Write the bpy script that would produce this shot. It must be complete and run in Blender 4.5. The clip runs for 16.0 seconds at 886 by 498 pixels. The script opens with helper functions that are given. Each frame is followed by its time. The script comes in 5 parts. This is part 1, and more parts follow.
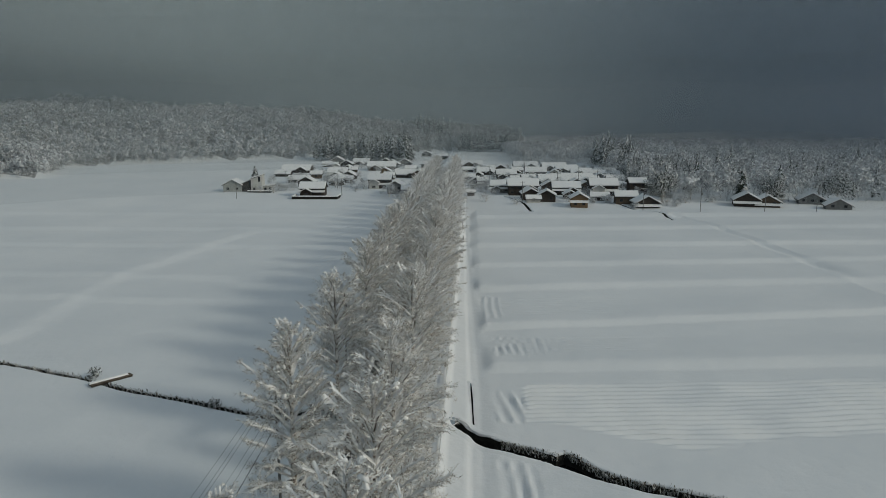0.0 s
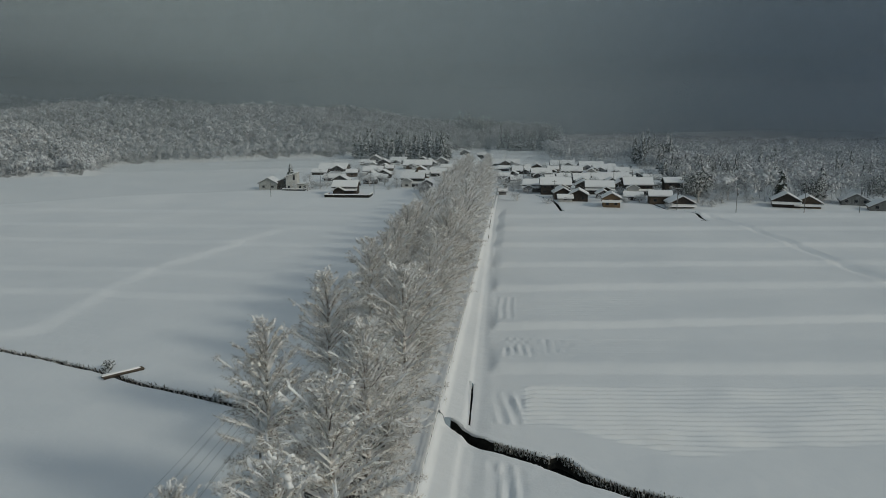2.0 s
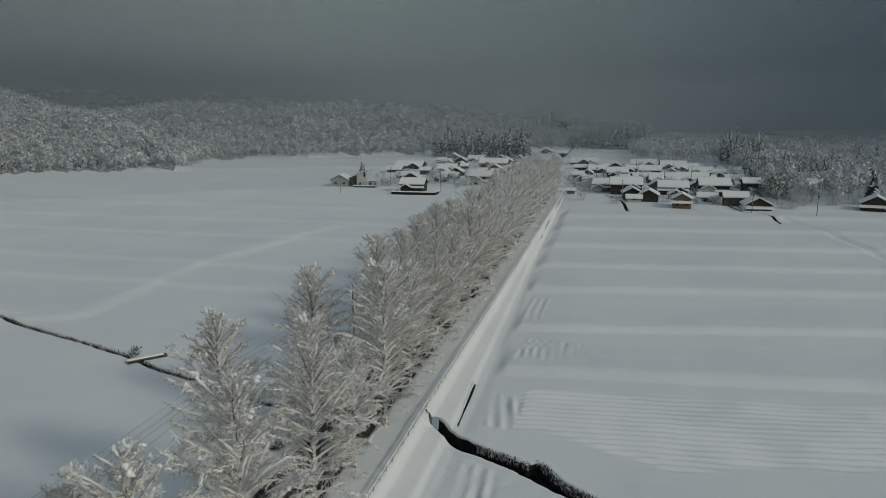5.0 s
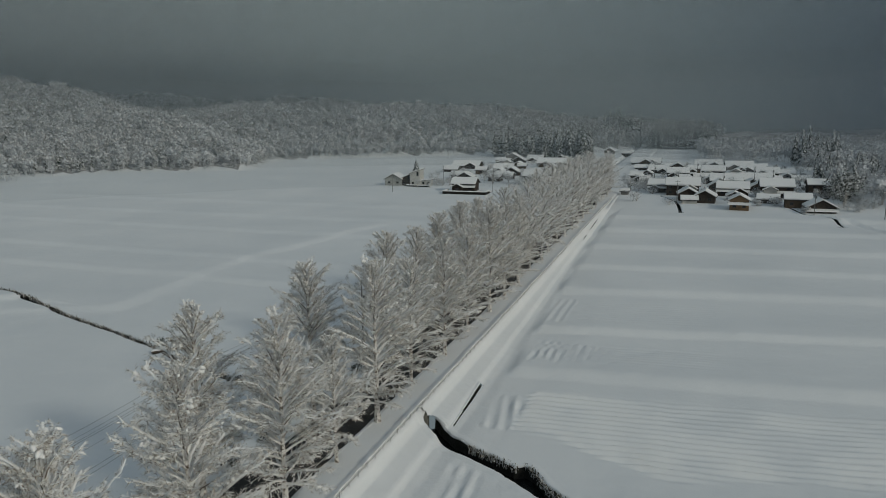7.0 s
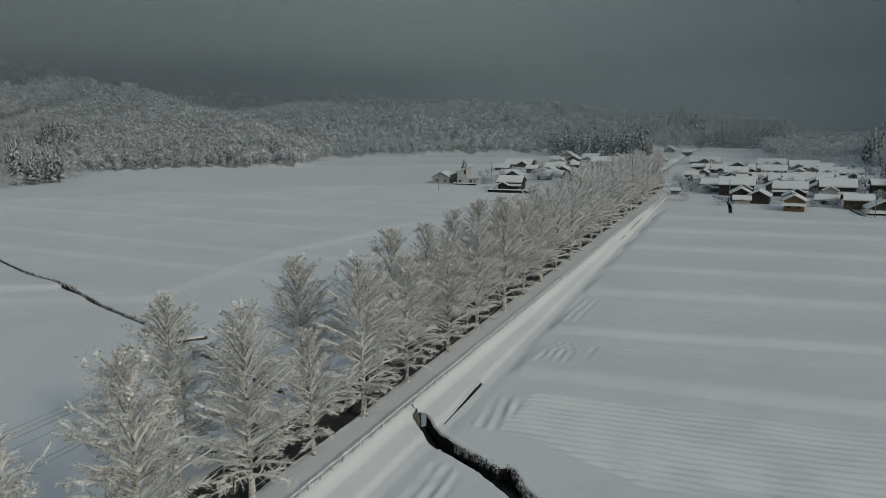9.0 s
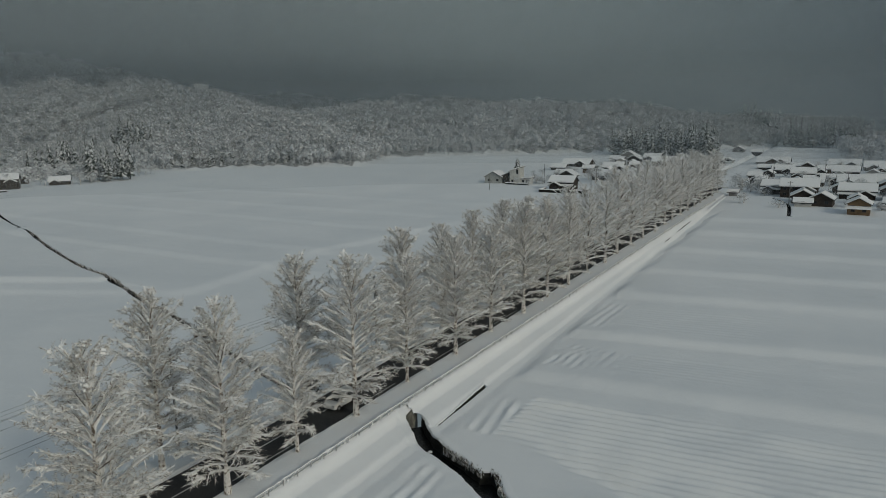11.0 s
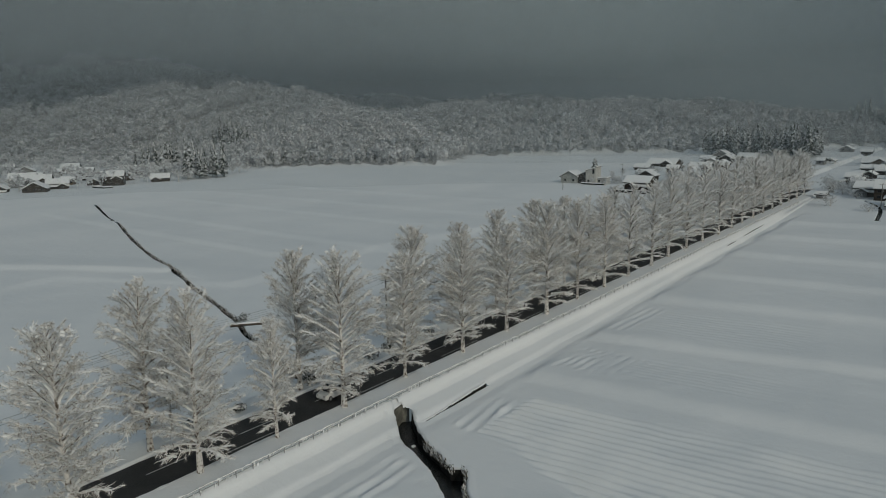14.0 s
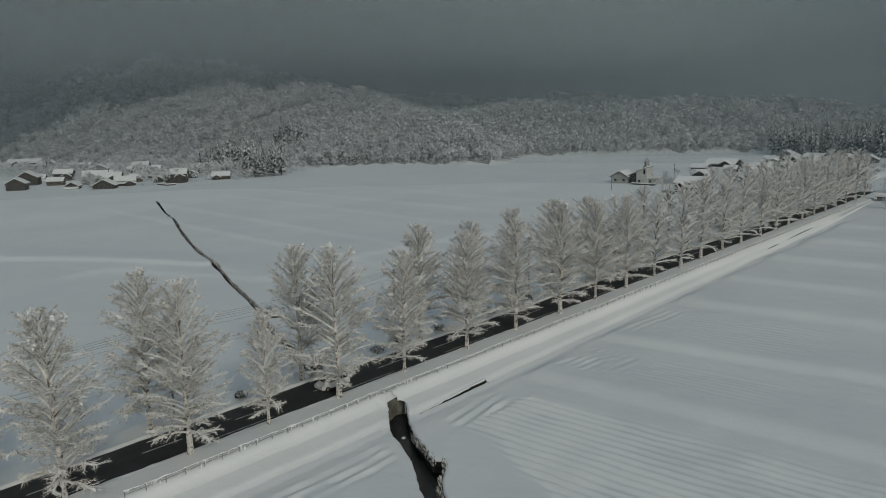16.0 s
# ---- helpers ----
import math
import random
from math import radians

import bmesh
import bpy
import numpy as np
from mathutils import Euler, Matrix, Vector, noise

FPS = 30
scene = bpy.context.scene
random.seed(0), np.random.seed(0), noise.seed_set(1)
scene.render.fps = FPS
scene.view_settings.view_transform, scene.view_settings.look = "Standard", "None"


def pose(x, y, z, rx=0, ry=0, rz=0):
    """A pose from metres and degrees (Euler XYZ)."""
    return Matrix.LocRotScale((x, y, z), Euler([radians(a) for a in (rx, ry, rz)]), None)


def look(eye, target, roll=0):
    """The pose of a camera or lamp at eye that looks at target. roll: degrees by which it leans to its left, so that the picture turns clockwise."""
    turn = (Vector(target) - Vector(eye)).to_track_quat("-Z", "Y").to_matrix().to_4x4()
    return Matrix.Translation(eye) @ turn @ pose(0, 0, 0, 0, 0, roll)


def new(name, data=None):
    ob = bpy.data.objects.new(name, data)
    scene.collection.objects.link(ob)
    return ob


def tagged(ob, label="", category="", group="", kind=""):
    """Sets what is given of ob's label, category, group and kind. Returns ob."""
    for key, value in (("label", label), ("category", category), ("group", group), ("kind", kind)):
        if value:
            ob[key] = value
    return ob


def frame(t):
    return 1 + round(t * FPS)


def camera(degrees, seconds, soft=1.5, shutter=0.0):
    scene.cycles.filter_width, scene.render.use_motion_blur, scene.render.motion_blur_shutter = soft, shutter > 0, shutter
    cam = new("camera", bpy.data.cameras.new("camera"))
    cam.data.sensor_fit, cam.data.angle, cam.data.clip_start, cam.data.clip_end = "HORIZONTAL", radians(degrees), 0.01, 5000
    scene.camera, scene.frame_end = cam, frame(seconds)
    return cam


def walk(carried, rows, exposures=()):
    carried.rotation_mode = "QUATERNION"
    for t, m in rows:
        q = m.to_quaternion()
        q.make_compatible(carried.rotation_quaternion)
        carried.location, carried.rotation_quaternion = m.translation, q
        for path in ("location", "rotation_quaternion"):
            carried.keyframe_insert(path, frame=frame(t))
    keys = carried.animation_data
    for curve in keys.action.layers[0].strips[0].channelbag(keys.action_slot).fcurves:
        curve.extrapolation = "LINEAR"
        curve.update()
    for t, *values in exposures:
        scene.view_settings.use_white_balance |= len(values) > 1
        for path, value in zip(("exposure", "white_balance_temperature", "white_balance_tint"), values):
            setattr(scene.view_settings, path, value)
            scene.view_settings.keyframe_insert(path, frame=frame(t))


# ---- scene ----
cam = camera(63.8, 16.0, 0.6)
METRES, EYE, TILT, LEAN, TURN = 66.0, 35.3, -10.7, 0.0, 2.2
ROWS = [
    (0.0, 0.0, 0.0, 0.0, 0.0, 0.0, -0.0),
    (0.5, 0.0198, 0.0008, 0.0002, 0.74, -0.0, -0.13),
    (1.0, 0.0387, 0.002, 0.0003, 1.6, -0.02, -0.25),
    (1.5, 0.0607, 0.0022, 0.0012, 2.65, -0.08, -0.37),
    (2.0, 0.0875, 0.0052, 0.0022, 3.54, -0.13, -0.54),
    (2.5, 0.1169, 0.0093, 0.003, 4.51, -0.17, -0.76),
    (3.0, 0.1476, 0.0135, 0.0038, 5.7, -0.2, -0.95),
    (3.5, 0.1781, 0.019, 0.0049, 7.0, -0.23, -1.18),
    (4.0, 0.209, 0.0262, 0.0052, 8.32, -0.29, -1.38),
    (6.5, 0.3662, 0.0675, 0.0074, 15.22, -0.58, -2.38),
    (7.0, 0.397, 0.0786, 0.0071, 16.61, -0.62, -2.56),
    (7.5, 0.4273, 0.0909, 0.0072, 17.8, -0.7, -2.75),
    (8.0, 0.4571, 0.1036, 0.0074, 19.06, -0.78, -2.93),
    (8.5, 0.4867, 0.1172, 0.0078, 20.41, -0.88, -3.12),
    (9.0, 0.516, 0.131, 0.0092, 21.77, -0.97, -3.31),
    (11.5, 0.661, 0.2045, 0.0241, 28.82, -1.52, -4.25),
    (12.0, 0.6902, 0.2196, 0.0269, 30.34, -1.63, -4.42),
    (12.5, 0.7201, 0.234, 0.0295, 31.67, -1.76, -4.58),
    (13.0, 0.7499, 0.2483, 0.0317, 32.91, -1.88, -4.71),
    (13.5, 0.78, 0.2621, 0.0342, 34.14, -2.0, -4.85),
    (14.0, 0.8103, 0.2762, 0.0363, 35.41, -2.12, -4.99),
    (14.5, 0.8405, 0.2905, 0.0387, 36.73, -2.26, -5.16),
    (15.0, 0.8703, 0.3051, 0.0409, 38.08, -2.38, -5.33),
    (15.5, 0.9005, 0.3203, 0.043, 39.44, -2.52, -5.47),
    (16.0, 0.9297, 0.3362, 0.0453, 40.71, -2.65, -5.62),
]
walk(cam, [(t, pose(0, 0, EYE, TILT, LEAN, TURN) @ pose(METRES * x, METRES * y, METRES * z, 90 + pitch, roll, yaw)) for t, x, y, z, yaw, pitch, roll in ROWS],
     [(0.0, -0.05), (4.0, -0.12), (9.0, -0.22), (16.0, -0.26)])

# ---- world, sun ----
world = bpy.data.worlds.new("overcast_sky")
scene.world = world
world.use_nodes = True
SUN_EL, SUN_AZ = 27.0, 112.0          # degrees; azimuth clockwise from +y
wn = world.node_tree
wn.nodes.clear()


def wnode(kind, **inputs):
    n = wn.nodes.new(kind)
    for k, v in inputs.items():
        n.inputs[k].default_value = v
    return n


w_out = wnode("ShaderNodeOutputWorld")
w_bg = wnode("ShaderNodeBackground")
w_sky = wnode("ShaderNodeTexSky")
w_sky.sky_type = "NISHITA"
w_sky.sun_disc = False
w_sky.sun_elevation, w_sky.sun_rotation = radians(SUN_EL), radians(SUN_AZ)
w_sky.air_density, w_sky.dust_density = 1.5, 4.0
w_co = wnode("ShaderNodeTexCoord")
w_sep = wnode("ShaderNodeSeparateXYZ")
w_ramp = wnode("ShaderNodeValToRGB")          # overcast: dim at the horizon, bright overhead
els = w_ramp.color_ramp.elements
els[0].position, els[0].color = 0.0, (0.146, 0.183, 0.197, 1)
els[1].position, els[1].color = 1.0, (0.190, 0.239, 0.264, 1)
for p, c in ((0.06, (0.179, 0.213, 0.229, 1)), (0.14, (0.185, 0.219, 0.234, 1)), (0.25, (0.153, 0.191, 0.203, 1)), (0.5, (0.163, 0.204, 0.223, 1))):
    e = els.new(p)
    e.color = c
w_dark = wnode("ShaderNodeMapRange", **{"From Min": 0.05, "From Max": 0.65, "To Min": 0.0, "To Max": 1.0})
w_tint = wnode("ShaderNodeMix")
w_tint.data_type, w_tint.blend_type = "RGBA", "MULTIPLY"
w_tint.inputs["B"].default_value = (0.94, 0.99, 1.16, 1)
w_add = wnode("ShaderNodeMix")
w_add.data_type, w_add.blend_type = "RGBA", "ADD"
w_add.inputs["Factor"].default_value = 0.02
w_noise = wnode("ShaderNodeTexNoise", Scale=3.0, Detail=4.0, Roughness=0.5)
w_nmap = wnode("ShaderNodeMapRange", **{"From Min": 0.3, "From Max": 0.7, "To Min": 0.90, "To Max": 1.08})
w_cloud = wnode("ShaderNodeMix")
w_cloud.data_type, w_cloud.blend_type = "RGBA", "MULTIPLY"
w_cloud.inputs["Factor"].default_value = 1.0
w_west = wnode("ShaderNodeMapRange", **{"From Min": -0.98, "From Max": -0.35, "To Min": 0.55, "To Max": 1.0})
w_both = wnode("ShaderNodeMath")
w_both.operation = "MULTIPLY"
lk = wn.links.new
lk(w_co.outputs["Generated"], w_sep.inputs[0])
lk(w_sep.outputs["Z"], w_ramp.inputs[0])
lk(w_sep.outputs["X"], w_dark.inputs["Value"])
lk(w_dark.outputs[0], w_tint.inputs["Factor"])
lk(w_ramp.outputs[0], w_tint.inputs["A"])
lk(w_tint.outputs["Result"], w_add.inputs["A"])
lk(w_sky.outputs[0], w_add.inputs["B"])
lk(w_co.outputs["Generated"], w_noise.inputs["Vector"])
lk(w_noise.outputs["Fac"], w_nmap.inputs["Value"])
lk(w_add.outputs["Result"], w_cloud.inputs["A"])
lk(w_sep.outputs["X"], w_west.inputs["Value"])
lk(w_nmap.outputs[0], w_both.inputs[0])
lk(w_west.outputs[0], w_both.inputs[1])
lk(w_both.outputs[0], w_cloud.inputs["B"])
lk(w_cloud.outputs["Result"], w_bg.inputs["Color"])
lk(w_bg.outputs[0], w_out.inputs["Surface"])
w_bg.inputs["Strength"].default_value = 1.0

sun = new("sun", bpy.data.lights.new("sun", "SUN"))
sun.data.energy, sun.data.angle, sun.data.color = 1.0, radians(8), (1.0, 0.98, 0.84)
sun.matrix_world = look((0, 0, 200), (-200 * math.sin(radians(SUN_AZ)) * math.cos(radians(SUN_EL)),
                                      -200 * math.cos(radians(SUN_AZ)) * math.cos(radians(SUN_EL)), 200 - 200 * math.sin(radians(SUN_EL))))


# ---- materials ----
def material(name, build):
    m = bpy.data.materials.new(name)
    m.use_nodes = True
    t = m.node_tree
    t.nodes.clear()
    out = t.nodes.new("ShaderNodeOutputMaterial")

    def node(kind, **inputs):
        n = t.nodes.new(kind)
        for k, v in inputs.items():
            if k.startswith("_"):
                n.inputs[int(k[1:])].default_value = v
            else:
                n.inputs[k.replace("_", " ")].default_value = v
        return n
    sh = build(node, t.links.new)
    t.links.new(sh, out.inputs["Surface"])
    return m


def ramp(node, link, src, stops):
    r = node("ShaderNodeValToRGB")
    r.color_ramp.elements[0].position, r.color_ramp.elements[0].color = stops[0][0], (*stops[0][1], 1)
    r.color_ramp.elements[1].position, r.color_ramp.elements[1].color = stops[-1][0], (*stops[-1][1], 1)
    for p, c in stops[1:-1]:
        r.color_ramp.elements.new(p).color = (*c, 1)
    link(src, r.inputs[0])
    return r.outputs[0]


def surface(name, stops, scale=1.0, rough=0.8, bump=0.0, bump_scale=None, metal=0.0, island=0.0, detail=6.0):
    """Noise-driven colour, with a second finer noise for relief; island mixes in a value per piece."""
    def build(node, link):
        co = node("ShaderNodeTexCoord")
        n1 = node("ShaderNodeTexNoise", Scale=scale, Detail=detail, Roughness=0.6)
        link(co.outputs["Object"], n1.inputs["Vector"])
        src = n1.outputs["Fac"]
        if island:
            g = node("ShaderNodeNewGeometry")
            mx = node("ShaderNodeMix", Factor=island)
            link(n1.outputs["Fac"], mx.inputs["A"])
            link(g.outputs["Random Per Island"], mx.inputs["B"])
            src = mx.outputs["Result"]
        p = node("ShaderNodeBsdfPrincipled", Roughness=rough, Metallic=metal)
        link(ramp(node, link, src, stops), p.inputs["Base Color"])
        if bump:
            n2 = node("ShaderNodeTexNoise", Scale=bump_scale or scale * 6, Detail=5.0, Roughness=0.65)
            link(co.outputs["Object"], n2.inputs["Vector"])
            b = node("ShaderNodeBump", Strength=bump, Distance=0.1)
            link(n2.outputs["Fac"], b.inputs["Height"])
            link(b.outputs[0], p.inputs["Normal"])
        return p.outputs[0]
    return material(name, build)


def snow_build(node, link):
    co = node("ShaderNodeTexCoord")
    big = node("ShaderNodeTexNoise", Scale=0.035, Detail=5.0, Roughness=0.55)
    link(co.outputs["Object"], big.inputs["Vector"])
    mid = node("ShaderNodeTexNoise", Scale=0.35, Detail=6.0, Roughness=0.6)
    link(co.outputs["Object"], mid.inputs["Vector"])
    fine = node("ShaderNodeTexNoise", Scale=4.0, Detail=5.0, Roughness=0.7)
    link(co.outputs["Object"], fine.inputs["Vector"])
    p = node("ShaderNodeBsdfPrincipled", Roughness=0.75)
    link(ramp(node, link, big.outputs["Fac"], [(0.3, (0.74, 0.76, 0.77)), (0.7, (0.82, 0.83, 0.83))]), p.inputs["Base Color"])
    b1 = node("ShaderNodeBump", Strength=0.35, Distance=0.5)
    link(mid.outputs["Fac"], b1.inputs["Height"])
    b2 = node("ShaderNodeBump", Strength=0.4, Distance=0.06)
    link(fine.outputs["Fac"], b2.inputs["Height"])
    link(b1.outputs[0], b2.inputs["Normal"])
    link(b2.outputs[0], p.inputs["Normal"])
    return p.outputs[0]


SNOW = material("snow", snow_build)
SNOW_LOAD = surface("snow_load", [(0.3, (0.82, 0.82, 0.81)), (0.7, (0.90, 0.90, 0.89))], 2.0, 0.75, 0.3, 9.0)
# woodland floor: brush through snow, greyed to include the shade under the trees
BRUSH_SHADE = surface("snowy_brush_and_shade", [(0.35, (0.18, 0.18, 0.178)), (0.5, (0.33, 0.335, 0.335)), (0.68, (0.62, 0.63, 0.63))], 0.45, 0.9, 0.6, 1.5)
BARK = surface("bark", [(0.3, (0.07, 0.055, 0.042)), (0.42, (0.18, 0.145, 0.115)), (0.49, (0.72, 0.70, 0.67))], 3.0, 0.9, 0.6, 20.0)
TWIG = surface("frosted_twig", [(0.18, (0.16, 0.125, 0.095)), (0.36, (0.46, 0.405, 0.34)), (0.5, (0.83, 0.80, 0.745)), (0.85, (0.93, 0.92, 0.89))], 0.5, 0.85, island=0.8)
LIMB = surface("snowy_limb", [(0.28, (0.09, 0.07, 0.055)), (0.5, (0.30, 0.25, 0.21)), (0.66, (0.78, 0.76, 0.73))], 1.2, 0.85, island=0.55)
WOODS = surface("frosted_woods", [(0.22, (0.20, 0.207, 0.207)), (0.40, (0.44, 0.452, 0.46)), (0.56, (0.65, 0.665, 0.68)), (0.8, (0.80, 0.81, 0.825))], 0.09, 0.9, island=0.36)
CEDAR = surface("snowy_cedar", [(0.2, (0.022, 0.03, 0.024)), (0.40, (0.05, 0.062, 0.05)), (0.50, (0.42, 0.44, 0.44)), (0.8, (0.80, 0.81, 0.82))], 0.08, 0.9, island=0.85)
ASPHALT = surface("wet_asphalt", [(0.3, (0.016, 0.017, 0.018)), (0.66, (0.034, 0.034, 0.034)), (0.84, (0.10, 0.105, 0.11))], 0.35, 0.72, 0.4, 30.0)
LINE = surface("road_paint", [(0.35, (0.30, 0.30, 0.29)), (0.6, (0.72, 0.72, 0.70))], 2.0, 0.6)
CONCRETE = surface("stained_concrete", [(0.3, (0.05, 0.05, 0.042)), (0.55, (0.14, 0.135, 0.11)), (0.75, (0.28, 0.27, 0.22))], 0.8, 0.85, 0.5, 12.0)
# dark rough wall, colour lowered further to put the trenches' deep shade into it
DARK_SHADED_WALL = surface("dark_shaded_wall", [(0.3, (0.008, 0.009, 0.008)), (0.6, (0.020, 0.020, 0.016)), (0.8, (0.06, 0.056, 0.046))], 1.6, 0.95, 0.9, 6.0)
STALK = surface("dead_reeds", [(0.2, (0.04, 0.036, 0.026)), (0.42, (0.12, 0.11, 0.08)), (0.52, (0.5, 0.5, 0.47)), (0.75, (0.82, 0.82, 0.82))], 1.0, 0.9, island=0.85)
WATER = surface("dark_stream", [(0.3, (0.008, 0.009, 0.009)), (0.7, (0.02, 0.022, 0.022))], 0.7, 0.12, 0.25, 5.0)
STEEL = surface("galvanised_rail", [(0.3, (0.22, 0.22, 0.22)), (0.7, (0.42, 0.42, 0.41))], 3.0, 0.55, 0.1, metal=0.4)
POLE = surface("concrete_pole", [(0.3, (0.12, 0.12, 0.115)), (0.7, (0.26, 0.26, 0.25))], 1.0, 0.9, 0.2)
CABLE = surface("cable_sheath", [(0.3, (0.05, 0.05, 0.05)), (0.7, (0.12, 0.12, 0.12))], 1.0, 0.7)
GLASS = surface("window_glass", [(0.3, (0.015, 0.018, 0.02)), (0.7, (0.03, 0.035, 0.04))], 0.6, 0.08)
TILE = surface("roof_tile", [(0.3, (0.03, 0.03, 0.032)), (0.7, (0.07, 0.07, 0.072))], 1.5, 0.6, 0.4)
TYRE = surface("tyre_rubber", [(0.3, (0.015, 0.015, 0.015)), (0.7, (0.03, 0.03, 0.03))], 3.0, 0.85)
CARPAINT = surface("white_car_paint", [(0.3, (0.70, 0.70, 0.68)), (0.7, (0.80, 0.80, 0.78))], 0.8, 0.25)
LAMP_GLASS = surface("lamp_glass", [(0.3, (0.4, 0.4, 0.4)), (0.7, (0.6, 0.6, 0.6))], 3.0, 0.15)
WALLS = {
    "dark": surface("weathered_dark_boards", [(0.3, (0.022, 0.018, 0.015)), (0.7, (0.065, 0.052, 0.042))], 1.2, 0.85, 0.3),
    "brown": surface("brown_boards", [(0.3, (0.07, 0.05, 0.034)), (0.7, (0.13, 0.10, 0.07))], 1.2, 0.85, 0.3),
    "grey": surface("grey_siding", [(0.3, (0.16, 0.16, 0.155)), (0.7, (0.27, 0.27, 0.26))], 0.9, 0.8, 0.2),
    "pale": surface("pale_grey_render", [(0.3, (0.30, 0.31, 0.29)), (0.7, (0.42, 0.43, 0.41))], 0.9, 0.85, 0.2),
    "white": surface("off_white_render", [(0.3, (0.48, 0.47, 0.44)), (0.7, (0.62, 0.61, 0.58))], 0.9, 0.85, 0.2),
    "ochre": surface("ochre_boards", [(0.3, (0.13, 0.085, 0.045)), (0.7, (0.22, 0.15, 0.085))], 1.2, 0.8, 0.3),
}


def cloud_build(node, link, low, high):
    co = node("ShaderNodeTexCoord")
    sep = node("ShaderNodeSeparateXYZ")
    link(co.outputs["Object"], sep.inputs[0])
    n = node("ShaderNodeTexNoise", Scale=0.006, Detail=5.0, Roughness=0.55)
    link(co.outputs["Object"], n.inputs["Vector"])
    off = node("ShaderNodeMath", _1=44.0)
    off.operation = "MULTIPLY"
    link(n.outputs["Fac"], off.inputs[0])
    z = node("ShaderNodeMath")
    z.operation = "ADD"
    link(sep.outputs["Z"], z.inputs[0])
    link(off.outputs[0], z.inputs[1])
    rise = node("ShaderNodeMapRange", **{"From_Min": 80.0, "From_Max": 122.0, "To_Min": low, "To_Max": high})
    rise.interpolation_type = "SMOOTHSTEP"
    link(z.outputs[0], rise.inputs["Value"])
    fade = node("ShaderNodeMapRange", **{"From_Min": 130.0, "From_Max": 260.0, "To_Min": 1.0, "To_Max": 0.0})
    fade.interpolation_type = "SMOOTHSTEP"
    link(z.outputs[0], fade.inputs["Value"])
    a = node("ShaderNodeMath")
    a.operation = "MULTIPLY"
    link(rise.outputs[0], a.inputs[0])
    link(fade.outputs[0], a.inputs[1])
    east = node("ShaderNodeMapRange", **{"From_Min": -560.0, "From_Max": 420.0})
    link(sep.outputs["X"], east.inputs["Value"])
    # darker to west and east: the dimming of the sides is put into the colour
    tone = ramp(node, link, east.outputs[0], [(0.0, (0.295, 0.346, 0.375)), (0.33, (0.41, 0.478, 0.505)), (0.6, (0.42, 0.488, 0.525)), (1.0, (0.345, 0.40, 0.48))])
    front, through_light, d = node("ShaderNodeBsdfDiffuse"), node("ShaderNodeBsdfTranslucent"), node("ShaderNodeMixShader", _0=0.2)
    link(tone, front.inputs["Color"])
    link(tone, through_light.inputs["Color"])
    link(front.outputs[0], d.inputs[1])
    link(through_light.outputs[0], d.inputs[2])
    tr = node("ShaderNodeBsdfTransparent")
    mx = node("ShaderNodeMixShader")
    link(a.outputs[0], mx.inputs[0])
    link(tr.outputs[0], mx.inputs[1])
    link(d.outputs[0], mx.inputs[2])
    return mx.outputs[0]


# opacity low and high on each sheet; the low one imitates haze over the distance
CLOUDS = [material("low_cloud", lambda node, link, a=a, b=b: cloud_build(node, link, a, b))
          for a, b in ((0.09, 0.09), (0.09, 0.15), (0.09, 0.22), (0.10, 0.29), (0.11, 0.36), (0.15, 0.48), (0.34, 0.78), (0.80, 0.95))]


# ---- mesh helpers ----
def fast_mesh(name, verts, faces, mat, smooth=True):
    """A mesh from numpy arrays; all faces have the same number of corners."""
    verts, faces = np.asarray(verts, np.float32), np.asarray(faces, np.int32)
    me = bpy.data.meshes.new(name)
    n, k = faces.shape
    me.vertices.add(len(verts))
    me.vertices.foreach_set("co", verts.ravel())
    me.loops.add(n * k)
    me.loops.foreach_set("vertex_index", faces.ravel())
    me.polygons.add(n)
    me.polygons.foreach_set("loop_start", np.arange(n, dtype=np.int32) * k)
    me.polygons.foreach_set("loop_total", np.full(n, k, np.int32))
    me.polygons.foreach_set("use_smooth", np.full(n, smooth, bool))
    me.update(calc_edges=True)
    me.materials.append(mat)
    return me


def part(name, bm, mat, parent=None, label=""):
    """Links a bmesh, or a finished mesh, as one mesh object under a thing or a part."""
    if isinstance(bm, bmesh.types.BMesh):
        me = bpy.data.meshes.new(name)
        bmesh.ops.recalc_face_normals(bm, faces=bm.faces)
        bm.to_mesh(me)
        bm.free()
        me.materials.append(mat)
    else:
        me = bm
    ob = new(name, me)
    ob.parent = parent
    return tagged(ob, label)


def thing(name, x, y, z, rz=0, label="", category="", group="", kind=""):
    ob = new(name)
    ob.matrix_world = pose(x, y, z, 0, 0, rz)
    return tagged(ob, label, category, group, kind)


def add_box(bm, x0, x1, y0, y1, z0, z1, taper=0.0):
    lo = [bm.verts.new((x, y, z0)) for x, y in ((x0, y0), (x1, y0), (x1, y1), (x0, y1))]
    t = taper
    hi = [bm.verts.new((x, y, z1)) for x, y in ((x0 + t, y0 + t), (x1 - t, y0 + t), (x1 - t, y1 - t), (x0 + t, y1 - t))]
    bm.faces.new(lo[::-1])
    bm.faces.new(hi)
    for i in range(4):
        bm.faces.new((lo[i], lo[(i + 1) % 4], hi[(i + 1) % 4], hi[i]))
    return lo + hi


def box(x0, x1, y0, y1, z0, z1, taper=0.0):
    bm = bmesh.new()
    add_box(bm, x0, x1, y0, y1, z0, z1, taper)
    return bm


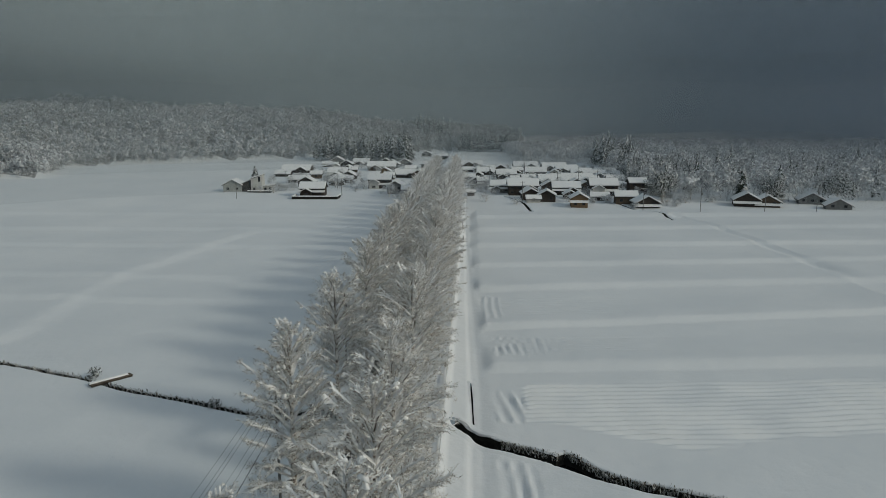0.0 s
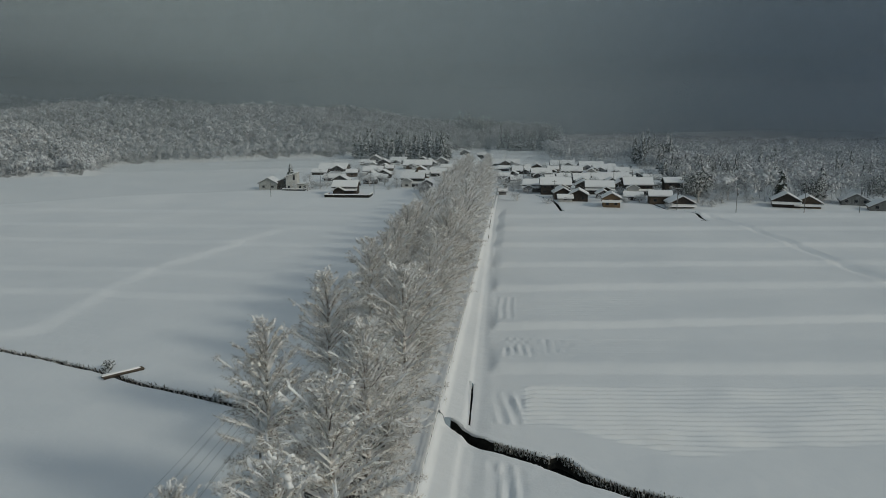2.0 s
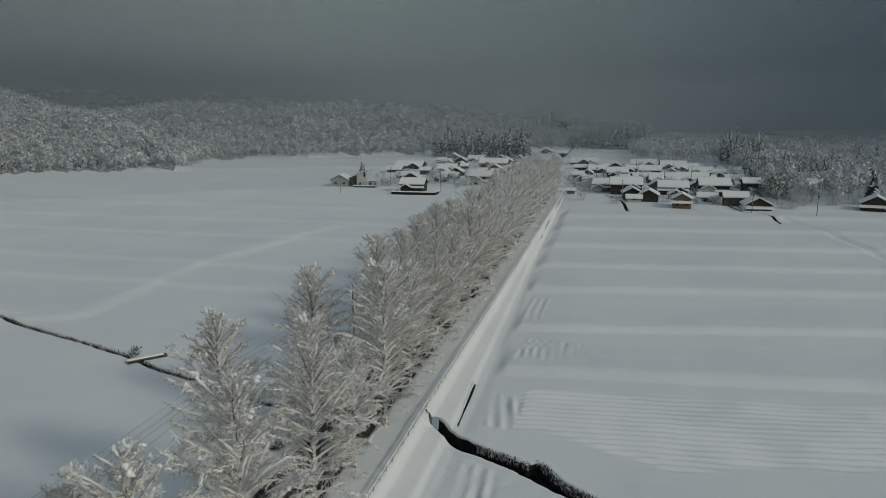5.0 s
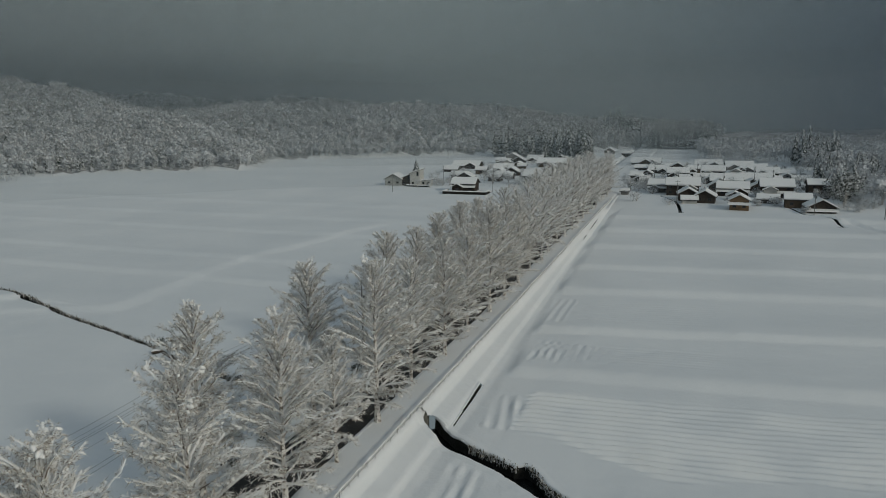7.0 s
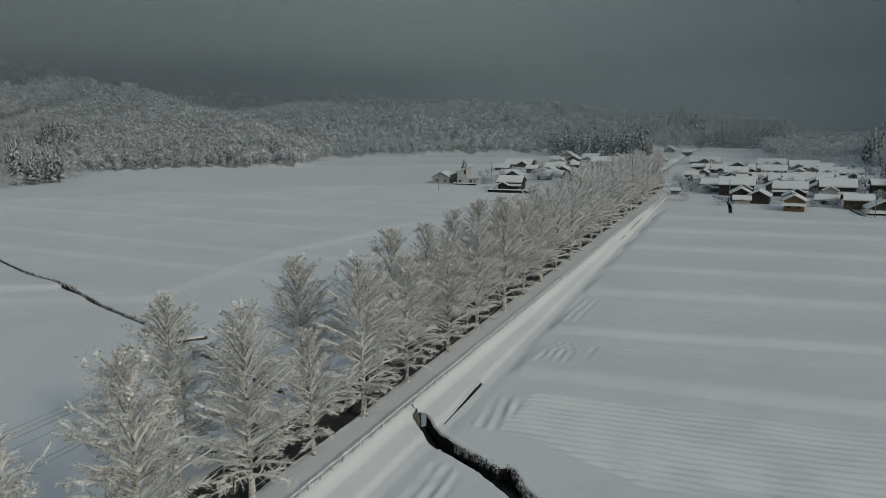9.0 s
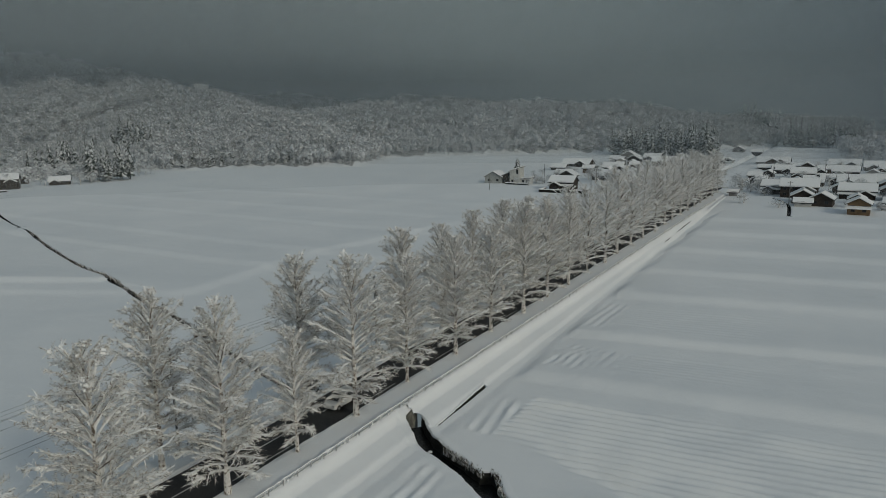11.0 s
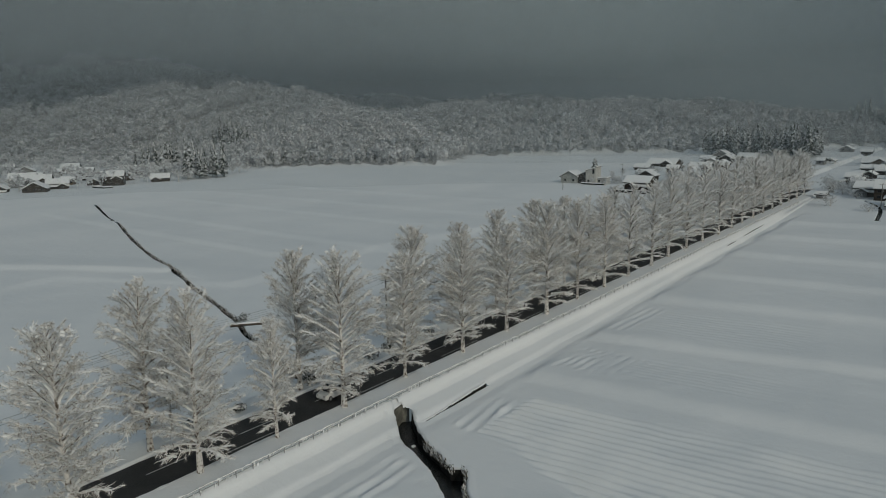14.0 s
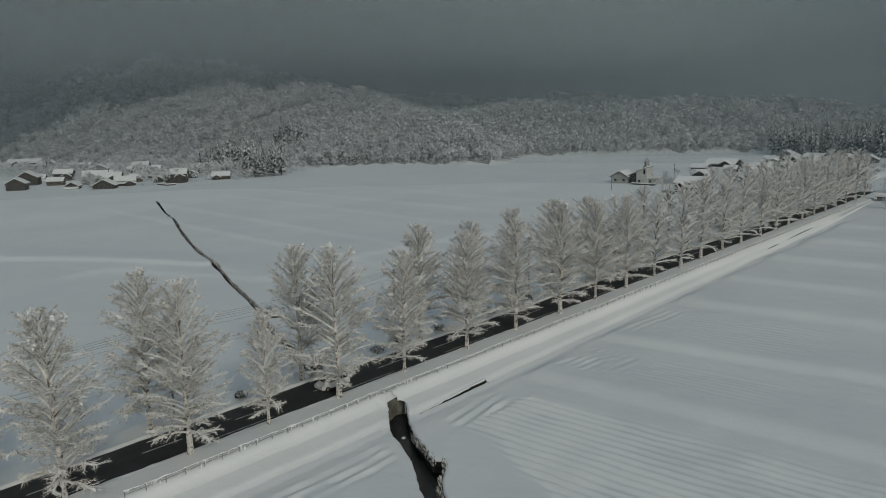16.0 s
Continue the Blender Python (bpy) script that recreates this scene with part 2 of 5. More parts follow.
def add_tube(bm, pts, radii, sides=6):
    rings = []
    for i, p in enumerate(pts):
        p = Vector(p)
        d = (Vector(pts[min(i + 1, len(pts) - 1)]) - Vector(pts[max(i - 1, 0)])).normalized()
        q = d.to_track_quat("Z", "Y")
        rings.append([bm.verts.new(p + q @ Vector((radii[i] * math.cos(a), radii[i] * math.sin(a), 0))) for a in [2 * math.pi * k / sides for k in range(sides)]])
    for a, b in zip(rings, rings[1:]):
        for k in range(sides):
            bm.faces.new((a[k], a[(k + 1) % sides], b[(k + 1) % sides], b[k]))
    bm.faces.new(rings[0][::-1])
    bm.faces.new(rings[-1])


def tube(pts, radii, sides=6):
    bm = bmesh.new()
    add_tube(bm, pts, radii, sides)
    return bm


def smoothstep(a, b, v):
    k = np.clip((v - a) / (b - a), 0, 1)
    return k * k * (3 - 2 * k)


LATTICE = {}


def value_noise(x, y, scale, seed):
    """Smooth noise from -1 to 1 over a plane, for arrays."""
    if seed not in LATTICE:
        LATTICE[seed] = np.random.RandomState(seed).rand(256, 256) * 2 - 1
    r = LATTICE[seed]
    u, v = np.asarray(x) / scale + 1000.3, np.asarray(y) / scale + 1000.7
    i, j = np.floor(u).astype(int), np.floor(v).astype(int)
    f, g = u - i, v - j
    f, g = f * f * (3 - 2 * f), g * g * (3 - 2 * g)
    i0, i1, j0, j1 = i % 256, (i + 1) % 256, j % 256, (j + 1) % 256
    return (r[i0, j0] * (1 - f) + r[i1, j0] * f) * (1 - g) + (r[i0, j1] * (1 - f) + r[i1, j1] * f) * g


def line_distance(x, y, pts):
    """Distance to a polyline, and the way along it."""
    best, along, run = np.full(np.shape(x), 1e9), np.zeros(np.shape(x)), 0.0
    for (ax, ay), (bx, by) in zip(pts, pts[1:]):
        dx, dy = bx - ax, by - ay
        n = math.hypot(dx, dy)
        k = np.clip(((x - ax) * dx + (y - ay) * dy) / n ** 2, 0, 1)
        d = np.hypot(x - ax - k * dx, y - ay - k * dy)
        along = np.where(d < best, run + k * n, along)
        best = np.minimum(best, d)
        run += n
    return best, along


# ---- the lie of the land ----
HILL_FOOT = [(-1500, -60), (-900, 120), (-640, 225), (-520, 275), (-440, 305), (-385, 322), (-339, 326), (-314, 373), (-243, 398), (-262, 444), (-277, 492),
             (-218, 531), (-193, 558), (-154, 582), (-114, 605), (-60, 690), (20, 745), (120, 765), (400, 800), (900, 900), (2500, 1200)]
STREAM_EAST = [(-2.45, 81.8), (2.3, 77.95), (6.2, 76.1), (9.8, 74.6), (12.8, 71.9), (16.2, 69.6), (21.5, 67.3), (40, 60.5), (75, 49.5)]
STREAM_WEST = [(-17.5, 82.6), (-22, 83.2), (-28.2, 84.9), (-35.3, 88), (-40.6, 89.9), (-48.1, 92.4), (-54.5, 95.9), (-65.7, 100), (-99, 111.5), (-132, 123), (-163, 134.7), (-191, 146.2), (-199, 149)]
GUTTERS = ([(0.62, 82.2), (0.45, 90.0), (0.25, 96.3)], [(-2.0, 211.5), (-2.1, 219.5)], [(-2.35, 228), (-2.6, 250)])
STREAM_FAR = [(-205, 151.2), (-215, 154), (-232, 161), (-259, 171)]
VILLAGE_DRAIN = [(60, 300), (62.2, 297), (65.8, 280), (72.2, 274.5), (72.8, 256)]
VILLAGE_GULLY = [(14.6, 318), (22.0, 305), (23.8, 278)]


# crests of the three spurs: x, y, height
CRESTS = (((-236, 392, 1), (-285, 425, 12), (-340, 450, 23), (-420, 475, 37), (-506, 488, 55), (-600, 440, 78), (-720, 390, 100), (-950, 300, 125), (-1500, 160, 130)),
          ((-205, 548, 2), (-250, 575, 19), (-300, 590, 32), (-360, 598, 37), (-420, 600, 39), (-520, 610, 50)),
          ((900, 1000, 20), (300, 900, 15), (60, 830, 13), (-69, 754, 18), (-120, 718, 27), (-160, 695, 34), (-200, 672, 33), (-244, 655, 37), (-300, 668, 35), (-400, 720, 46)))


def hill_height(x, y, d):
    """The height of the hills at a place d metres behind their foot: each spur falls from its crest to the foot, with gullies in its flank."""
    h = np.zeros(np.shape(x))
    for crest in CRESTS:
        away, along = line_distance(x, y, [q[:2] for q in crest])
        run = np.concatenate([[0], np.cumsum([math.dist(a[:2], b[:2]) for a, b in zip(crest, crest[1:])])])
        top = np.interp(along, run, [q[2] for q in crest])
        k = d / (d + away + 1e-6)
        gully = 1 + 0.20 * value_noise(along, away * 0.3, 26, 11) * smoothstep(8, 50, away) * smoothstep(4, 40, d)
        h = np.maximum(h, top * k ** 0.85 * gully)
    return h + 2.2 * value_noise(x, y, 22, 12) * smoothstep(10, 50, d)


def hill_depth(x, y):
    """How far behind the foot of the hills a place lies; 0 in the plain."""
    x, y = np.asarray(x, float), np.asarray(y, float)
    poly = list(HILL_FOOT) + [(2500, 5000), (-5000, 5000), (-5000, -60)]
    c = np.zeros(x.shape, bool)
    for (ax, ay), (bx, by) in zip(poly, poly[1:] + poly[:1]):
        if ay == by:
            continue
        hit = (ay > y) != (by > y)
        c ^= hit & (x < (bx - ax) * (y - ay) / (by - ay) + ax)
    d, _ = line_distance(x, y, HILL_FOOT)
    return np.where(c, d, 0.0)


def terrain(x, y):
    x, y = np.asarray(x, float), np.asarray(y, float)
    # paddies step up away from the stream, with a snowed-over bank at each step
    f = np.full(x.shape, -2.95)
    for y0, slope, rise, wide in ((63, .27, .22, 7), (101, .096, 1.0, 5.5), (122.5, .177, .75, 4), (151.5, .131, .75, 4), (175, .123, .7, 4), (202, .087, .75, 4.5), (230, .098, .75, 5), (258, .10, .75, 6)):
        c = y0 + slope * x
        east = f * 0 + rise * smoothstep(c - wide / 2, c + wide / 2, y) - 0.8 * rise * smoothstep(c + wide / 2, c + wide / 2 + 17, y) + 0.06 * np.exp(-((y - c - wide / 2) / 1.6) ** 2)
        f = f + east * smoothstep(-2, 3, x)
    for y0, slope, rise, wide in ((137, -.03, .5, 4), (157, -.04, .5, 4), (197, -.02, .45, 5), (228, 0, .45, 6), (262, 0, .45, 7)):
        c = y0 + slope * x
        f = f + (rise * smoothstep(c - wide / 2, c + wide / 2, y) - 0.7 * rise * smoothstep(c + wide / 2, c + wide / 2 + 15, y) + 0.1 * np.exp(-((y - c - wide / 2) / 1.8) ** 2)) * smoothstep(-19, -24, x)
    f = f + 0.35 * smoothstep(0, 1, smoothstep(-19, -24, x))
    f = np.maximum(f, -2.6 + 2.1 * smoothstep(255, 325, y))
    f = np.maximum(f, -2.6 + 1.6 * smoothstep(-230, -290, x))
    d, _ = line_distance(x, y, [(-120, 96), (-80.6, 114.4), (-84, 158), (-68.8, 241)])
    left = x < np.interp(y, [96, 114.4, 158, 241], [-120, -80.6, -84, -68.8])
    f = f + 0.5 * np.exp(-(d / np.where(left, 13.0, 2.4)) ** 2) * smoothstep(255, 215, y)
    d, _ = line_distance(x, y, [(-220, 70), (-163, 81), (-145, 94), (-106, 112)])
    behind = y > np.interp(x, [-220, -163, -145, -106], [70, 81, 94, 112])
    f = f + 0.9 * np.exp(-(d / np.where(behind, 11.0, 1.9)) ** 2)
    d, _ = line_distance(x, y, [(76, 268), (83.7, 236), (87, 193), (90, 155), (93, 110)])
    f = f - 0.6 * np.exp(-(d / 0.9) ** 2) + 0.25 * np.exp(-((d - 2.2) / 0.9) ** 2)
    # ploughing under the snow: soft hollows between crisp crests
    def crest(v):
        return 1.2 - 2 * np.abs(np.sin(v / 2))

    u = y - 0.096 * x
    wob = 0.35 * value_noise(x, y, 9, 3)
    edge = np.interp(x, [7, 13, 20, 24, 34, 60], [83, 82, 78.6, 75.7, 76.8, 79])
    box1 = smoothstep(7, 8.5, x) * smoothstep(75, 60, x) * smoothstep(edge - 0.9, edge + 0.9, u + 1.2 * value_noise(x, y, 4, 18)) * smoothstep(96.5, 94.5, u)
    f = f + 0.30 * box1 * crest((u + wob + 0.16 * value_noise(x, y, 2.6, 15)) * 2 * math.pi / 1.4) * (0.72 + 0.5 * value_noise(x, y, 5, 4) + 0.3 * value_noise(x, y, 21, 16))
    head = smoothstep(3.0, 3.6, x) * smoothstep(7.6, 7.0, x) * smoothstep(83, 84.5, y) * smoothstep(95, 93, y)
    f = f + 0.28 * head * crest((x + 1.3 * wob + 0.1 * (y - 88)) * 2 * math.pi / 1.7) * (0.8 + 0.7 * value_noise(x, y, 2.5, 14))
    box2 = smoothstep(3.5, 4.5, x) * smoothstep(15.5, 14, x) * smoothstep(106.5, 108, y) * smoothstep(119, 117, y)
    f = f + 0.20 * box2 * crest((x + 1.6 * wob + 0.2 * value_noise(x, y, 2.0, 17)) * 2 * math.pi / 1.35) * (0.5 + 1.1 * value_noise(x, y, 2.4, 5))
    box3 = smoothstep(12, 16, x) * smoothstep(36, 28, x) * smoothstep(107, 109, u) * smoothstep(119, 117, u)
    f = f + 0.09 * box3 * crest((u + wob) * 2 * math.pi / 1.4)
    box4 = smoothstep(1.8, 2.6, x) * smoothstep(6.6, 6, x) * smoothstep(127, 129, y) * smoothstep(147, 145, y)
    f = f + 0.085 * box4 * crest((x + wob) * 2 * math.pi / 1.5)
    box5 = smoothstep(6, 9, x) * smoothstep(34, 26, x) * smoothstep(128, 131, u) * smoothstep(147, 144, u)
    f = f + 0.09 * box5 * crest((u + wob) * 2 * math.pi / 1.6)
    box6 = smoothstep(2.0, 3.0, x) * smoothstep(8, 6.5, x) * smoothstep(52, 60, y) * smoothstep(76, 73, y + 0.3 * x)
    f = f + 0.26 * box6 * crest((x + 1.2 * wob) * 2 * math.pi / 1.6 + 0.5) * (0.6 + 0.8 * value_noise(x, y, 2.2, 6))
    # the causeway of the avenue, with the path that falls away beside it
    xe = np.interp(y, [60, 95, 118, 160, 201, 273], [0.5, 0.45, 0.0, -0.7, -1.4, -2.1])
    xs = np.where(x > -2.9, -2.9 + (x + 2.9) * 3.4 / (xe + 2.9), x)
    c = np.interp(xs, [-26, -23, -18.5, -13.9, -13.4, -7.6, -7.2, -4.6, -2.9, -2.45, -0.1, 0.22, 0.9, 1.6, 3.4],
                  [-2.6, -2.5, -0.15, 0.0, -0.45, -0.45, 0.15, 0.08, -0.04, -1.35, -1.95, -2.42, -2.52, -2.66, -2.5])
    c = c + 0.42 * smoothstep(336, 352, y) * smoothstep(-14.0, -13.4, x) * smoothstep(-7.1, -7.6, x)
    k = smoothstep(-26, -22, x) * smoothstep(4.6, 2.2, xs)
    foot = smoothstep(255, 325, y) * 1.9
    c2 = np.where((x > -2.6) & (x < 3.2), np.minimum(c + foot, -0.4), c)
    f = f * (1 - k) + c2 * k
    # drifts
    off_road = 1 - smoothstep(-14.4, -13.6, x) * smoothstep(-7.0, -7.7, x)
    f = f + off_road * (0.09 * value_noise(x, y, 13, 7) + 0.06 * value_noise(x, y, 4.1, 8) + 0.022 * value_noise(x, y, 1.3, 9))
    d = hill_depth(x, y)
    return f + hill_height(x, y, d)


def ground_z(x, y):
    return float(terrain(np.array([x]), np.array([y]))[0])


def steps(*spans):
    out = []
    for a, b, s in spans:
        n = max(1, round((b - a) / s))
        out += [a + (b - a) * i / n for i in range(n)]
    return np.array(out + [spans[-1][1]])


gx = steps((-4500, -1500, 500), (-1500, -700, 60), (-700, -450, 14), (-450, -236, 6), (-236, -110, 2.0), (-110, -26, 1.2), (-26, -3, 0.5), (-3, 9, 0.3), (9, 24, 0.5), (24, 36, 0.9), (36, 90, 1.6), (90, 260, 6), (260, 900, 40), (900, 4500, 600))
gy = steps((-1500, -100, 140), (-100, 30, 6), (30, 60, 0.9), (60, 74, 0.3), (74, 97, 0.2), (97, 100, 0.3), (100, 150, 0.45), (150, 270, 1.0), (270, 400, 3.5), (400, 800, 8), (800, 1500, 60), (1500, 4900, 400))
X, Y = np.meshgrid(gx, gy)
Z = terrain(X, Y)
nx, ny = len(gx), len(gy)
idx = np.arange(nx * ny).reshape(ny, nx)
quads = np.stack([idx[:-1, :-1], idx[:-1, 1:], idx[1:, 1:], idx[1:, :-1]], -1).reshape(-1, 4)
cut = np.zeros((ny, nx), bool)
for line, half in ((STREAM_EAST, 1.2), (STREAM_EAST[3:5], 2.1), (STREAM_WEST, 0.6), (STREAM_FAR, 0.55), (VILLAGE_DRAIN, 0.5), (VILLAGE_GULLY, 0.5), (GUTTERS[0], 0.17)):
    lx, ly = np.array([p[0] for p in line]), np.array([p[1] for p in line])
    near = (X > lx.min() - 3) & (X < lx.max() + 3) & (Y > ly.min() - 3) & (Y < ly.max() + 3)
    dd = np.full(X.shape, 99.0)
    dn, along = line_distance(X[near], Y[near], line)
    total = sum(math.dist(a, b) for a, b in zip(line, line[1:]))
    dd[near] = np.where((along > 0.02) & (along < total - 0.02), dn, 99.0)
    cut |= dd < half
quads = quads[~cut.ravel()[quads].any(1)]
ground_mesh = fast_mesh("ground", np.stack([X, Y, Z], -1).reshape(-1, 3), quads, SNOW)
# ground behind the hill foot takes the floor colour with tree shade in it
ground_mesh.materials.append(BRUSH_SHADE)
mid_x, mid_y = X.ravel()[quads].mean(1), Y.ravel()[quads].mean(1)
ground_mesh.polygons.foreach_set("material_index", (hill_depth(mid_x, mid_y) > 5 + 4 * value_noise(mid_x, mid_y, 20, 23)).astype(np.int32))
ground = tagged(new("ground", ground_mesh), "snow-covered rice paddies, banks and wooded hillsides", "snow field", kind="structure")


def resample(pts, step):
    out = []
    for (ax, ay), (bx, by) in zip(pts, pts[1:]):
        n = max(1, round(math.hypot(bx - ax, by - ay) / step))
        out += [(ax + (bx - ax) * i / n, ay + (by - ay) * i / n) for i in range(n)]
    return out + [pts[-1]]


def stream(name, pts, half, lip, deep, label, step=0.7, wide_from=None, seed=1, rounds=3):
    """A snow-lipped trench: snow banks, rough walls and a dark bed, following the land. half may grow after wide_from along the way."""
    rng = np.random.RandomState(seed)
    for _ in range(rounds):      # round the bends
        pts = [pts[0]] + [((3 * a[0] + b[0]) / 4, (3 * a[1] + b[1]) / 4) if q == 0 else ((a[0] + 3 * b[0]) / 4, (a[1] + 3 * b[1]) / 4) for a, b in zip(pts, pts[1:]) for q in (0, 1)] + [pts[-1]]
    pa = np.array(pts)
    run = np.concatenate([[0], np.cumsum(np.hypot(*np.diff(pa, axis=0).T))])
    at = np.linspace(0, run[-1], max(3, round(run[-1] / step) + 1))
    line = np.column_stack([np.interp(at, run, pa[:, 0]), np.interp(at, run, pa[:, 1])])
    n = len(line)
    L = np.array(line)
    T = np.gradient(L, axis=0)
    T /= np.hypot(T[:, 0], T[:, 1])[:, None]
    for _ in range(8):
        T[1:-1] = (T[:-2] + T[1:-1] + T[2:]) / 3
    N = np.stack([-T[:, 1], T[:, 0]], 1)
    h = np.full(n, half)
    if wide_from is not None:
        reach = np.arange(n) * step - wide_from
        h = half + 1.1 * smoothstep(0, 0.3, reach) * (1 - 1.3 * smoothstep(0.5, 7.0, reach))
    wide = h
    top = thing(name, 0, 0, 0, 0, label, name, kind="structure")

    waver = {}
    for q in (-1, 1):
        waver[q] = np.convolve(rng.randn(n + 6) * 0.16 * min(1.0, half), np.ones(7) / 3.5, "valid")

    def row(off, dz, jitter):
        o = off + waver[1 if off[0] > 0 else -1] + rng.randn(n) * jitter * 0.5
        x, y = L[:, 0] + N[:, 0] * o, L[:, 1] + N[:, 1] * o
        return x, y
    sheets = {}
    for side in (-1, 1):
        rows = []
        edge = None
        k1 = min(1.0, half)
        h = wide if side == 1 else np.full(n, half)
        for off, dz, jit in ((lip + 0.2, -0.06, 0), (lip * 0.55, 0.03 * k1, 0.0), (0.25 * k1, 0.08, 0.05 * k1), (0.0, 0.02, 0.06 * k1), (-0.06 * k1, -0.18, 0.05 * k1)):
            x, y = row(side * (h + off), 0, jit)
            rows.append(np.stack([x, y, terrain(x, y) + dz], 1))
        # keep the lip level with the land outside the trench
        flat = rows[1][:, 2] - 0.03 * k1
        for r, dz in zip(rows[2:], (0.08 * k1, 0.02, -0.2)):
            r[:, 2] = flat + dz + rng.randn(n) * 0.015
        snow = np.concatenate(rows)
        f = []
        for k in range(len(rows) - 1):
            i = np.arange(n - 1) + k * n
            f.append(np.stack([i, i + 1, i + n + 1, i + n], 1))
        part("snow_bank", fast_mesh("snow_bank", snow, np.concatenate(f), SNOW), SNOW, top, "soft snow bank overhanging the stream")
        # trench wall: its near-black colour carries the shade of the deep cut
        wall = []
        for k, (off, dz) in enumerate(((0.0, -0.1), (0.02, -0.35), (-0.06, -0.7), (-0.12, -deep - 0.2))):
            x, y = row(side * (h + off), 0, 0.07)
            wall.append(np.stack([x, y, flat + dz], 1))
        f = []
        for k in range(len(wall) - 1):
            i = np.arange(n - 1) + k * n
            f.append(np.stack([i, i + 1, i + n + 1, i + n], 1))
        part("bank_wall", fast_mesh("bank_wall", np.concatenate(wall), np.concatenate(f), DARK_SHADED_WALL, False), DARK_SHADED_WALL, top, "dark rough bank wall with trench shade in its colour")
        sheets[side] = flat
    lo = np.minimum(sheets[-1], sheets[1]) - deep
    for _ in range(6):
        lo[1:-1] = (lo[:-2] + lo[1:-1] + lo[2:]) / 3
    a, b = L - N * (half + .1), L + N * (wide + .1)[:, None]
    v = np.concatenate([np.column_stack([a, lo]), np.column_stack([b, lo])])
    i = np.arange(n - 1)
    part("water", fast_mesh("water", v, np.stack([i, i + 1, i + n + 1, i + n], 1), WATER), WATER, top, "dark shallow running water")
    return top, L, N, wide, sheets


stream_east = stream("stream", STREAM_EAST, 1.2, 1.3, 1.5, "narrow dark stream between snow banks in the fields", 0.5, 14.0, 1, 1)
stream_west = stream("stream", STREAM_WEST, 0.55, 2.0, 0.9, "narrow reed-lined ditch across the snowy paddies", 0.9, None, 2)
stream_far = stream("stream", STREAM_FAR, 0.5, 3.0, 0.9, "far end of a ditch in the snowy paddies", 2.0, None, 3)
stream("drain", VILLAGE_DRAIN, 0.5, 3.0, 0.8, "small drain at the edge of the village", 2.0, None, 4)
stream("drain", VILLAGE_GULLY, 0.6, 3.0, 0.9, "small gully at the edge of the village", 2.0, None, 5)


def bank_plants(st, count, tall, side, first, last, seed, where="dead reeds"):
    """Reeds, grass and snow lumps that cling to one bank of a stream, as one part."""
    top, L, N, h, sheets = st
    rng = np.random.RandomState(seed)
    v, f = [], []
    for _ in range(count):
        i = rng.randint(int(first * (len(L) - 1)), int(last * (len(L) - 1)))
        o = side * (h[i] - rng.uniform(-0.05, 0.22))
        x, y = L[i] + N[i] * o + rng.randn(2) * 0.12
        z = sheets[side][i] + rng.uniform(-0.95, -0.12)
        a, r = rng.uniform(0, 6.28), rng.uniform(0.02, 0.075)
        up = rng.uniform(0.3, 1.0) * tall
        lean = rng.randn(2) * 0.25 * up - N[i] * side * 0.2 * up
        k = len(v)
        v += [(x - r * math.cos(a), y - r * math.sin(a), z), (x + r * math.cos(a), y + r * math.sin(a), z),
              (x + lean[0] + r * .6 * math.cos(a), y + lean[1] + r * .6 * math.sin(a), z + up), (x + lean[0] - r * .8 * math.cos(a), y + lean[1] - r * .6 * math.sin(a), z + up * 0.9)]
        f.append((k, k + 1, k + 2, k + 3))
    part("reeds", fast_mesh("reeds", v, f, STALK, False), STALK, top, where)["kind"] = "stuff"


bank_plants(stream_east, 3600, 0.5, 1, 0.09, 0.55, 21, "dead grass tufts caked with snow")
bank_plants(stream_west, 3000, 0.7, -1, 0.02, 0.62, 22, "dead reeds caked with snow")
bank_plants(stream_west, 700, 0.5, -1, 0.62, 0.97, 23, "dead reeds caked with snow")

# concrete headwall where the stream comes out from under the path
cul = thing("culvert", -2.47, 81.8, -1.15, 11, "stained concrete culvert headwall below the snowy path", "culvert", kind="structure")
part("headwall", box(-0.35, 0.0, -1.8, 1.8, -3.2, 0.15), CONCRETE, cul, "moss-stained concrete headwall")
part("snow_cap", box(-1.9, -0.03, -2.1, 2.1, -0.2, 1.0, 0.8), SNOW, cul, "sloping snow banked behind the headwall")
bm = bmesh.new()
bmesh.ops.create_icosphere(bm, subdivisions=2, radius=0.3)
for v in bm.verts:
    v.co.z *= 0.8
part("boulder", bm, SNOW_LOAD, None, "small round boulder capped with snow in the stream").location = (1.7, 79.0, -4.1)
tagged(bpy.data.objects["boulder"], category="boulder")

# open gutters along the foot of the path: a trench, then flat dark strips
stream("gutter", GUTTERS[0], 0.13, 0.5, 1.3, "narrow black gutter open in the snow beside the path", 0.7, None, 40)
# far gutters are not cut: a dark strip on the snow imitates the shaded slot
for g in GUTTERS[1:]:
    gr = thing("gutter", 0, 0, 0, 0, "flat black strip standing in for an open gutter's shade", "gutter", kind="structure")
    pts = resample(g, 1.0)
    bm = bmesh.new()
    prev = None
    for k, (x, y) in enumerate(pts):
        w = 0.075 * math.sin(math.pi * (k + 0.5) / len(pts)) + 0.02
        rowv = [bm.verts.new((x + o, y, ground_z(x + o, y) + 0.03)) for o in (-w, w)]
        if prev:
            bm.faces.new((prev[0], prev[1], rowv[1], rowv[0]))
        prev = rowv
    part("slot_shade", bm, DARK_SHADED_WALL, gr, "near-black strip drawn as the slot's shade")

